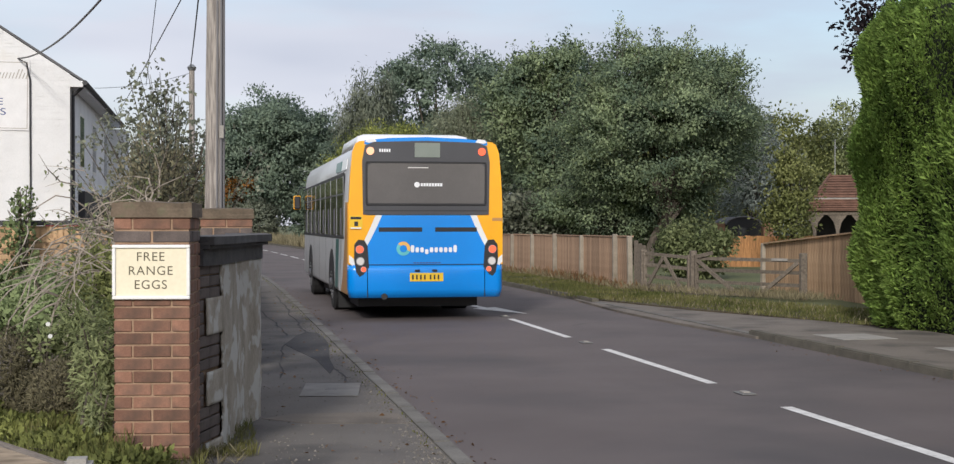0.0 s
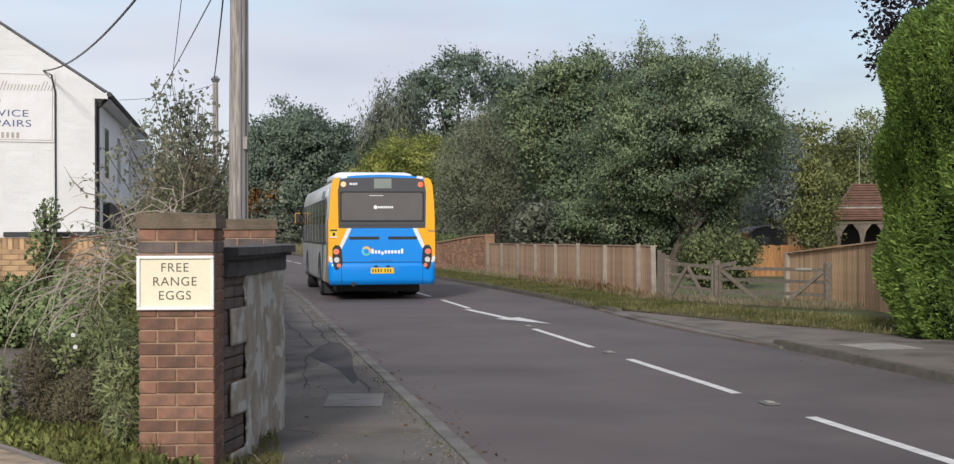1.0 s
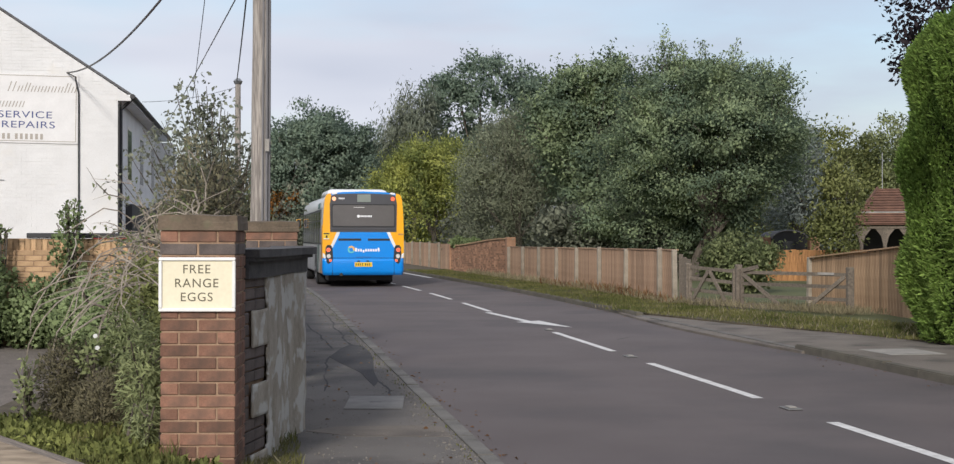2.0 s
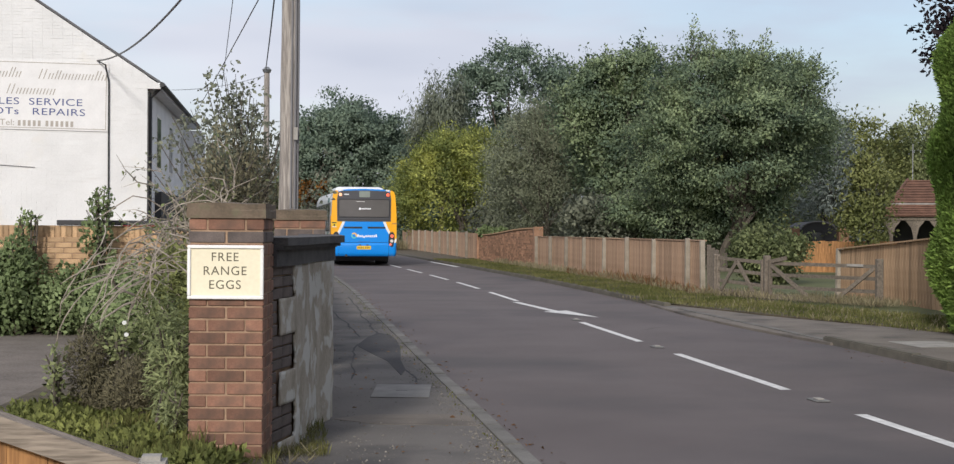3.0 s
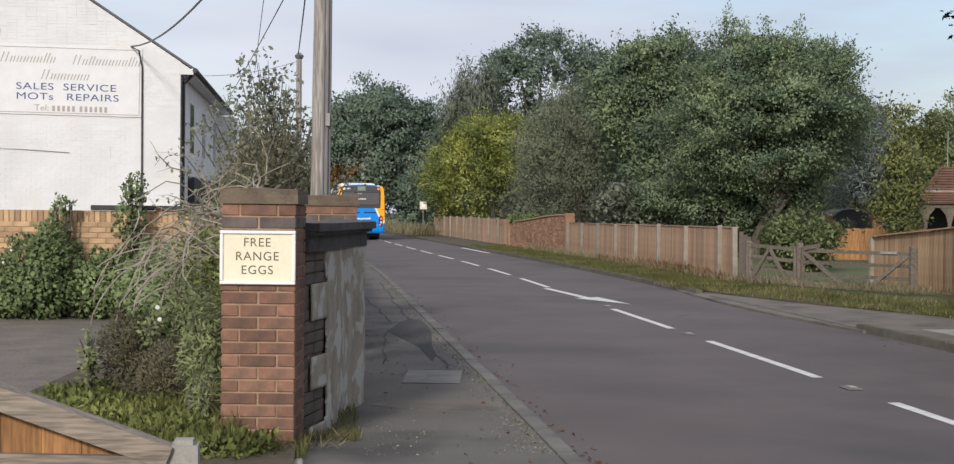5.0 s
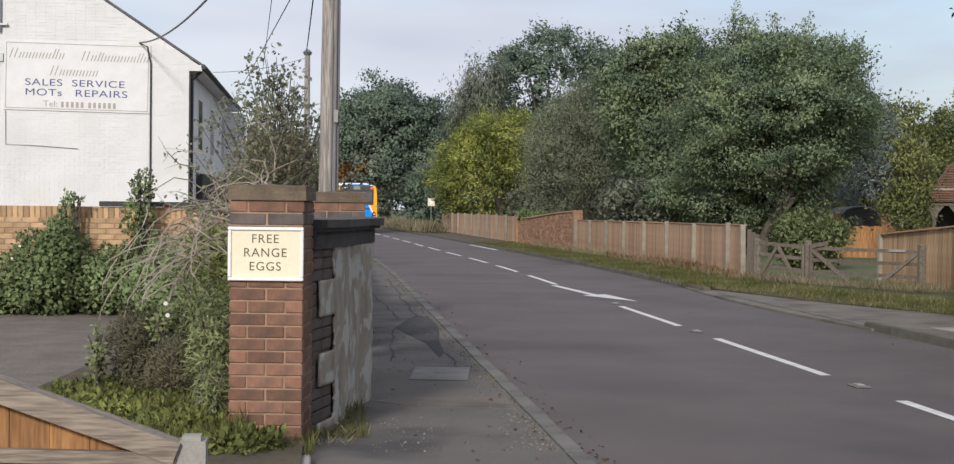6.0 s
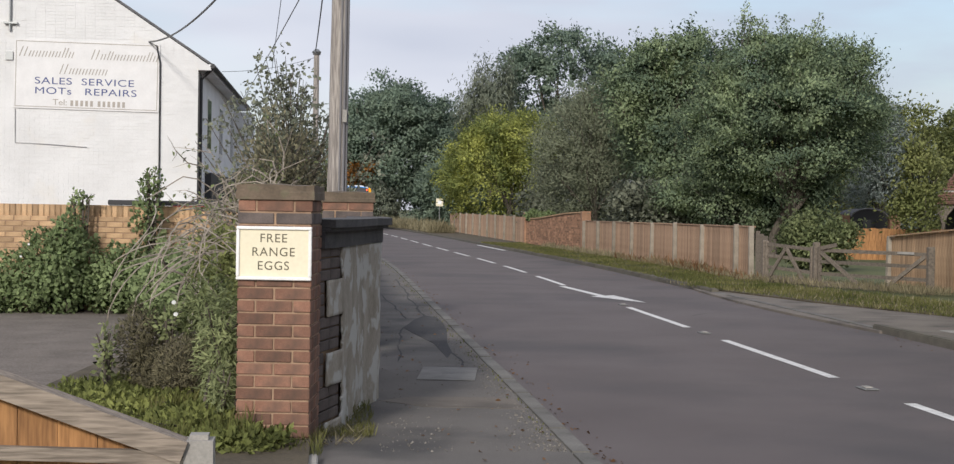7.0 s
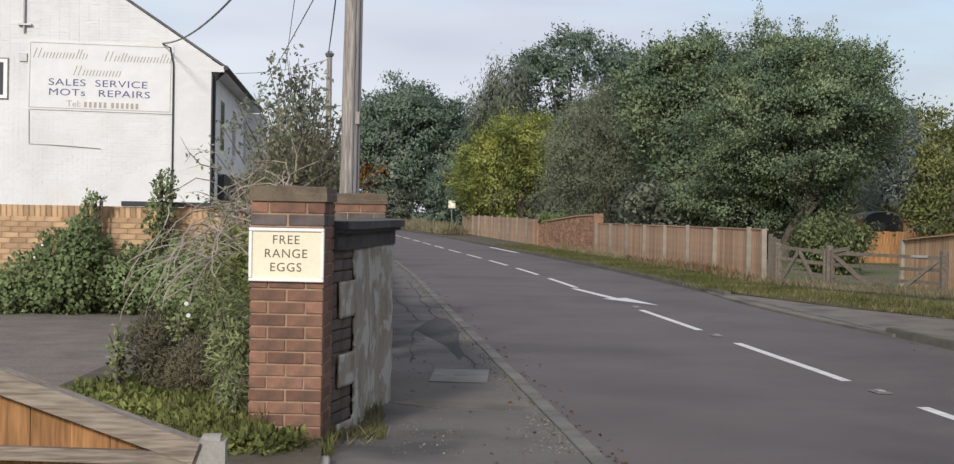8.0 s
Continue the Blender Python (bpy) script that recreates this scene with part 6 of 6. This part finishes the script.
def loft(levels):
    """Closed skin through plan outlines at rising heights: (z, outline)."""
    bm = bmesh.new()
    rings = [[bm.verts.new((x, y, z)) for x, y in pts] for z, pts in levels]
    for a, b in zip(rings, rings[1:]):
        for i in range(len(a)):
            j = (i + 1) % len(a)
            bm.faces.new((a[i], a[j], b[j], b[i]))
    bm.faces.new(rings[0][::-1])
    bm.faces.new(rings[-1])
    for f in bm.faces:
        f.smooth = len(f.verts) == 4
    return bm


def side_plate(sx, pts, t0, t1):
    """A thin plate on a side: outline in y-z."""
    bm = bmesh.new()
    x0, x1 = sx * (BUS_W + t0), sx * (BUS_W + t1)
    a = [bm.verts.new((x0, y, z)) for y, z in pts]
    b = [bm.verts.new((x1, y, z)) for y, z in pts]
    bm.faces.new(a)
    bm.faces.new(b[::-1])
    for i in range(len(pts)):
        j = (i + 1) % len(pts)
        bm.faces.new((a[i], a[j], b[j], b[i]))
    return bm


def mirrored(pts):
    return [(-x, z) for x, z in pts][::-1]


def build_bus():
    bus = base("bus", "single deck bus with blue rear, yellow corners and grey sides", "bus")
    part("underframe", loft([(0.36, outline(0.25)), (0.42, outline(0.05))]), BLACK, bus)
    part("body", loft([(0.40, outline(0.03)), (0.46, outline(0.0)), (1.9, outline(0.0)), (2.45, outline(0.03)), (2.62, outline(0.06)), (2.78, outline(0.14)), (2.86, outline(0.30))]), BUS_GREY, bus)
    part("roof", loft([(2.855, outline(0.30)), (2.90, outline(0.42)), (2.93, outline(0.7))]), BUS_WHITE, bus)
    part("roof_pod", loft([(z, [(x - 0.14, y) for x, y in outline(i, 0.1, 0.2, a, b)]) for z, i, a, b in ((2.80, 0.30, 0.10, 3.6), (2.98, 0.34, 0.14, 3.5), (3.03, 0.46, 0.3, 3.3))]), BUS_WHITE, bus, "white roof pod")
    part("roof_pod", loft([(2.80, outline(0.5, 0.1, 0.2, 6.0, 8.6)), (2.98, outline(0.55, 0.1, 0.2, 6.1, 8.5))]), BUS_WHITE, bus, "white roof pod")
    # black block added below the floor in place of the bus's dark shade
    part("floor_shade", box(-1.0, 1.0, 0.9, 10.8, 0.18, 0.42), BLACK, bus)
    for x in (-0.95, 0.95):
        part("mudflap", box(x - 0.24, x + 0.24, 2.45, 2.48, 0.08, 0.4), RUBBER, bus)
    # rear: yellow corners that wrap the body
    for s in (-1, 1):
        rim = [(0.97, 2.88), (1.08, 2.87), (1.14, 2.83), (1.19, 2.70), (1.225, 2.3), (1.245, 1.9), (1.25, 1.40), (1.25, 0.90), (0.97, 0.95)]
        pts = rim if s > 0 else mirrored(rim)
        part("corner_panel", plate_xz(pts, -0.03, 0.10), BUS_YELLOW, bus, "yellow rear corner panel")
        part("corner_wrap", side_plate(s, [(0.05, 0.92), (0.22, 0.92), (0.26, 1.35), (0.22, 1.9), (0.05, 1.9)], -0.005, 0.004), BUS_YELLOW, bus)
    part("roof_edge", plate_xz([(-1.0, 2.82), (-0.99, 2.885), (-0.6, 2.925), (0, 2.945), (0.6, 2.925), (0.99, 2.885), (1.0, 2.82)], -0.035, 0.12), BUS_BLUE, bus, "blue rear roof edge")
    for s in (-1, 1):
        flash = [(0.80, 2.868), (0.93, 2.845), (0.985, 2.86), (0.96, 2.905), (0.84, 2.918)]
        part("white_flash", plate_xz(flash if s > 0 else mirrored(flash), -0.042, -0.03), BUS_WHITE, bus)
    part("rear_surround", plate_xz([(-1.02, 1.70), (1.02, 1.70), (1.035, 2.55), (0.99, 2.80), (0.85, 2.86), (0, 2.885), (-0.85, 2.86), (-0.99, 2.80), (-1.035, 2.55)], -0.045, 0.05), BUS_DARK, bus, "dark grey rear window surround")
    win = part("rear_window", plate_xz([(-0.93, 1.88), (0.93, 1.88), (0.95, 2.0), (0.95, 2.46), (0.90, 2.52), (-0.90, 2.52), (-0.95, 2.46), (-0.95, 2.0)], -0.058, -0.045), REAR_GLASS, bus, "large tinted rear window with sky grey put into the glass")
    for x0, x1, z0, z1 in ((-0.97, 0.97, 2.522, 2.552), (-0.97, 0.97, 1.848, 1.878), (-0.98, -0.952, 1.879, 2.521), (0.952, 0.98, 1.879, 2.521)):
        part("gasket", box(x0, x1, -0.064, -0.044, z0, z1), BLACK, win, bevel=0.004)
    part("lower_groove", box(-0.99, 0.99, -0.049, -0.044, 1.755, 1.768), BLACK, win)
    part("brake_light_bar", box(-0.30, 0.03, -0.064, -0.057, 2.445, 2.46), LAMP_CLEAR, win)
    part("destination_blind", box(-0.19, 0.22, -0.056, -0.044, 2.62, 2.85), BLIND, bus, "pale destination screen")
    bm = bmesh.new()
    for i in range(5):
        box(-0.76 + i * 0.038, -0.735 + i * 0.038, -0.050, -0.044, 2.70, 2.75, bm)
    part("fleet_number_bars", bm, LETTER_WHITE, bus)
    # blue engine cover and white curved edges
    edge = [(0.715, 1.69), (0.80, 1.50), (0.88, 1.34), (0.955, 1.20), (0.99, 1.12)]
    cover = [(-x, z) for x, z in edge][::-1] + edge + [(0.985, 0.90), (-0.985, 0.90)]
    part("engine_cover", plate_xz([(-0.99, 0.905), (0.99, 0.905)] + edge[::-1] + [(-x, z) for x, z in edge], -0.050, 0.03), BUS_BLUE, bus, "blue engine cover")
    for s in (-1, 1):
        w = [0.105, 0.10, 0.095, 0.085, 0.07]
        band = [(x + 0.001, z) for x, z in edge] + [(x + d, z) for (x, z), d in zip(edge, w)][::-1]
        part("white_edge", plate_xz(band if s > 0 else mirrored(band), -0.046, 0.02), BUS_WHITE, bus, "white curved stripe")
        fill = [(x + d + 0.001, z) for (x, z), d in zip(edge, w)] + [(1.06, 1.12), (1.04, 1.69)]
        part("yellow_fill", plate_xz(fill if s > 0 else mirrored(fill), -0.044, 0.02), BUS_YELLOW, bus)
        tri = [(1.02, 0.78), (1.10, 0.93), (1.245, 1.06), (1.245, 0.94), (1.12, 0.80)]
        part("white_tip", plate_xz(tri if s > 0 else mirrored(tri), -0.036, 0.02), BUS_WHITE, bus)
        slot = (0.14, 0.82) if s > 0 else (-0.77, -0.07)
        part("vent_slot", box(slot[0], slot[1], -0.054, -0.045, 1.425, 1.495), BLACK, bus, bevel=0.003)
        # tail lamp cluster
        shell = [(1.02, 0.74), (0.93, 0.86), (0.95, 1.20), (1.00, 1.29), (1.10, 1.30), (1.16, 1.22), (1.165, 0.98), (1.13, 0.78), (1.08, 0.71)]
        lamp = part("tail_lamp", plate_xz(shell if s > 0 else mirrored(shell), -0.062, 0.0), BLACK, bus, "black tail lamp cluster")
        for cx, cz, r, mat in ((1.075, 1.145, 0.058, LAMP_RED), (1.065, 0.955, 0.058, LAMP_CLEAR), (1.015, 0.825, 0.038, LAMP_RED)):
            part("bezel", disc(s * cx, cz, r + 0.012, -0.068, -0.06), RIM, lamp)
            part("lens", disc(s * cx, cz, r, -0.078, -0.066), mat, lamp)
        high = part("high_lamp", disc(s * 0.905, 2.715, 0.062, -0.060, -0.044), LAMP_AMBER if s < 0 else LAMP_RED, bus, "round high level lamp")
    # bumper
    part("bumper", loft([(0.37, outline(0.02, 0.12, 0.03, -0.04, 0.22)), (0.50, outline(-0.006, 0.12, 0.03, -0.05, 0.22)), (0.80, outline(-0.006, 0.12, 0.03, -0.05, 0.20)), (0.895, outline(-0.004, 0.12, 0.03, -0.045, 0.18))]), BUS_BLUE, bus, "blue rear bumper")
    for s in (-1, 1):
        part("bumper_joint", box(s * 0.95 - 0.006, s * 0.95 + 0.006, -0.056, -0.04, 0.38, 0.88), BLACK, bus)
    part("cover_joint", box(-1.0, 1.0, -0.056, -0.045, 0.893, 0.905), BLACK, bus)
    part("tow_hatch", disc(-0.68, 0.39, 0.05, -0.056, -0.03), BLACK, bus)
    plate = part("number_plate", box(-0.27, 0.27, -0.064, -0.05, 0.63, 0.765), PLATE, bus, "yellow number plate")
    for i in range(7):
        x = -0.235 + i * 0.064 + (0.03 if i > 3 else 0)
        part("plate_bar", box(x, x + 0.026, -0.068, -0.063, 0.66, 0.735), BLACK, plate)
    for x in (-0.15, 0.13):
        part("plate_lamp", box(x - 0.04, x + 0.04, -0.085, -0.05, 0.785, 0.82), BLACK, plate, bevel=0.008)
    # badge: a two-tone ring and a white bar in place of the firm's name
    ring = part("badge", disc(-0.375, 1.155, 0.112, -0.056, -0.049, 28), LOGO_A, bus, "round teal and orange badge")
    part("badge_half", plate_xz([(-0.375 + 0.114 * math.cos(a), 1.155 + 0.114 * math.sin(a)) for a in np.linspace(-0.4, 2.4, 14)], -0.058, -0.0545), LOGO_B, ring)
    part("badge_heart", disc(-0.375, 1.155, 0.058, -0.0605, -0.057, 20), BUS_BLUE, ring)
    bm = bmesh.new()
    rng = random.Random(2)
    x = -0.255
    for i in range(10):
        w = 0.055
        h = 0.115 if i in (0, 9) else 0.08
        bot = 1.095 - (0.03 if i == 3 else 0)
        pts = [(x + 0.01, bot), (x + w - 0.01, bot), (x + w, bot + 0.02), (x + w, bot + h - 0.02), (x + w - 0.01, bot + h), (x + 0.01, bot + h), (x, bot + h - 0.02), (x, bot + 0.02)]
        plate_xz(pts, -0.056, -0.049, bm)
        x += w + 0.022
    part("name_bars", bm, LETTER_WHITE, bus)
    part("badge", disc(-0.155, 2.18, 0.045, -0.064, -0.057, 16), LETTER_WHITE, bus)
    bm = bmesh.new()
    for i in range(8):
        box(-0.095 + i * 0.045, -0.06 + i * 0.045, -0.063, -0.057, 2.155, 2.205, bm)
    part("name_bars", bm, LETTER_WHITE, bus)
    bm = bmesh.new()
    for i in range(9):
        box(-0.21 + i * 0.05, -0.175 + i * 0.05, -0.055, -0.049, 0.918, 0.935, bm)
    part("small_print_bars", bm, LETTER_BLUE, bus)
    st = part("sticker", box(-1.235, -1.03, -0.052, -0.03, 1.47, 1.68), PLATE, bus, "yellow warning sticker")
    part("sticker_print", box(-1.22, -1.05, -0.056, -0.051, 1.625, 1.665), BLACK, st)
    part("sticker_print", box(-1.16, -1.10, -0.056, -0.051, 1.515, 1.59), BLACK, st)
    part("sticker_print", box(-1.22, -1.05, -0.056, -0.051, 1.475, 1.495), LETTER_WHITE, st)
    part("sticker", box(1.08, 1.24, -0.036, -0.029, 1.60, 1.65), BUS_TAN, bus)
    # sides
    for s in (-1, 1):
        part("window_band", side_plate(s, [(0.75, 1.30), (11.0, 1.30), (11.05, 2.36), (0.75, 2.40)], -0.004, 0.006), BLACK, bus)
        for i in range(8):
            y0 = 0.82 + i * 1.27
            if s < 0 or i != 7:
                pane = part("side_window", side_plate(s, [(y0, 1.36), (y0 + 1.2, 1.36), (y0 + 1.2, 2.32), (y0, 2.34)], 0.006, 0.010), GLASS, bus)
                part("pillar_strip", side_plate(s, [(y0 - 0.05, 1.34), (y0 - 0.015, 1.34), (y0 - 0.015, 2.34), (y0 - 0.05, 2.34)], 0.010, 0.013), BUS_GREY, pane)
                part("seat_back", side_plate(s, [(y0 + 0.25, 1.37), (y0 + 0.62, 1.37), (y0 + 0.60, 1.80), (y0 + 0.33, 1.83)], 0.0105, 0.012), SEAT, pane)
                part("vent_bar", side_plate(s, [(y0 + 0.03, 2.03), (y0 + 1.17, 2.03), (y0 + 1.17, 2.06), (y0 + 0.03, 2.06)], 0.010, 0.014), BUS_DARK, pane)
        part("tan_sweep", side_plate(s, [(0.17, 0.42), (1.30, 0.42), (0.95, 0.70), (0.62, 1.25), (0.48, 1.9), (0.17, 1.9)], 0.002, 0.006), BUS_TAN, bus, "tan livery sweep")
        part("white_sweep", side_plate(s, [(1.30, 0.42), (1.75, 0.42), (1.35, 0.80), (1.0, 1.29), (0.72, 1.31), (0.70, 1.92), (0.48, 1.92), (0.62, 1.25), (0.95, 0.70)], 0.002, 0.005), BUS_WHITE, bus, "white livery sweep")
        part("teal_band", side_plate(s, [(2.0, 0.45), (2.45, 0.45), (2.3, 1.29), (1.7, 1.29)], 0.002, 0.005), BUS_TEAL, bus, "teal livery band")
        for (ya, yb, mat) in ((1.5, 2.5, BUS_TEAL), (0.5, 1.4, BUS_WHITE)):
            bm = bmesh.new()
            v = [bm.verts.new(p) for p in ((s * 1.226, ya, 2.44), (s * 1.226, yb, 2.44), (s * 1.196, yb + 0.1, 2.615), (s * 1.196, ya + 0.1, 2.615))]
            u = [bm.verts.new(q.co + Vector((s * 0.012, 0, 0))) for q in v]
            bm.faces.new(v)
            bm.faces.new(u)
            for i in range(4):
                bm.faces.new((v[i], v[(i + 1) % 4], u[(i + 1) % 4], u[i]))
            part("cove_panel", bm, mat, bus)
        for y in (3.2, 8.75):
            arch = [(y + 0.62 * math.cos(a), 0.48 + 0.62 * math.sin(a)) for a in np.linspace(-0.15, math.pi + 0.15, 16)]
            part("wheel_arch", side_plate(s, arch, 0.0, 0.008), BLACK, bus)
        for k in range(6):
            y = 1.3 + k * 1.6
            part("panel_joint", side_plate(s, [(y, 0.45), (y + 0.012, 0.45), (y + 0.012, 1.29), (y, 1.29)], 0.006, 0.008), BUS_DARK, bus)
    part("windscreen", plate_xz([(-1.1, 1.0), (1.1, 1.0), (1.08, 2.4), (-1.08, 2.4)], BUS_LEN - 0.03, BUS_LEN + 0.01), GLASS, bus)
    for s in (-1, 1):
        mirror = part("mirror", box(s * 1.40 - 0.07, s * 1.40 + 0.07, 11.25, 11.33, 1.90, 2.20), BLACK, bus, "black mirror in a yellow shell", bevel=0.02)
        part("mirror_shell", box(s * 1.40 - 0.085, s * 1.40 + 0.085, 11.332, 11.40, 1.885, 2.215), BUS_YELLOW, mirror, bevel=0.02)
        part("mirror_arm", tube([(s * 1.12, 11.30, 2.42), (s * 1.34, 11.36, 2.40), (s * 1.40, 11.37, 2.18)], 0.018, 6), BLACK, mirror)
    wheels = []
    for s in (-1, 1):
        for y, wide in ((3.2, 0.5), (8.75, 0.29)):
            x = s * (1.24 - wide / 2)
            wheel = part("wheel", tube([(-wide / 2, 0, 0), (-wide / 2 + 0.04, 0, 0), (wide / 2 - 0.04, 0, 0), (wide / 2, 0, 0)], [0.43, 0.48, 0.48, 0.43], 28), RUBBER, bus, "black rubber tyre")
            o = s * (wide / 2 + 0.004)
            part("rim", tube([(o - 0.02 * s, 0, 0), (o, 0, 0)], [0.30, 0.28], 20), RIM, wheel, "grey steel rim")
            part("hub", tube([(o, 0, 0), (o + 0.05 * s, 0, 0)], [0.11, 0.09], 12), BUS_DARK, wheel)
            for k in range(8):
                a = k * math.tau / 8
                part("wheel_nut", tube([(o, 0.2 * math.cos(a), 0.2 * math.sin(a)), (o + 0.025 * s, 0.2 * math.cos(a), 0.2 * math.sin(a))], 0.018, 6), METAL, wheel)
            wheel.location = (x, y, 0.48)
            wheels.append(wheel)
    return bus, wheels


# seconds, x, y of the rear centre on the road, heading (degrees to the left of +y)
BUS_ROWS = [
    (0.0, 3.38, 22.7, 0.0), (0.5, 3.39, 28.0, 0.1), (1.0, 3.37, 33.3, 0.4), (1.5, 3.31, 38.6, 0.9), (2.0, 3.21, 43.9, 1.3),
    (2.5, 3.09, 49.2, 1.6), (3.0, 2.95, 54.5, 1.8), (3.5, 2.76, 59.8, 2.0), (4.0, 2.60, 65.1, 2.2), (4.5, 2.45, 70.4, 2.4),
    (5.0, 2.27, 75.7, 2.7), (5.5, 2.07, 81.0, 3.0), (6.0, 1.83, 86.3, 3.3), (6.5, 1.58, 91.6, 3.8), (7.0, 1.28, 96.9, 4.4),
    (7.5, 0.92, 102.2, 5.2), (8.0, 0.48, 107.5, 6.2),
]


def motions():
    walk(bus, [(t, pose(x, y, 0.0, 0, 0, h)) for t, x, y, h in BUS_ROWS])
    # wheels roll with the distance covered
    speed = math.degrees(10.6 / 0.48)
    steps = 140
    for w in wheels:
        place = w.location.copy()
        walk(w, [(8.0 * i / steps, pose(*place, -speed * round(8.0 * i / steps * FPS) / FPS)) for i in range(steps + 1)])


build_ground()
build_markings()
build_white_house()
build_garden_buildings()
bus, wheels = build_bus()
build_trees()
build_hedge()
build_pole()
build_cables()
build_gate()
build_left_plants()
build_grass()
build_near_fence()
build_kerbs()
build_entrance()
build_unseen_wall()
build_grit()
build_litter()
build_yard_wall()
build_right_fences()
motions()
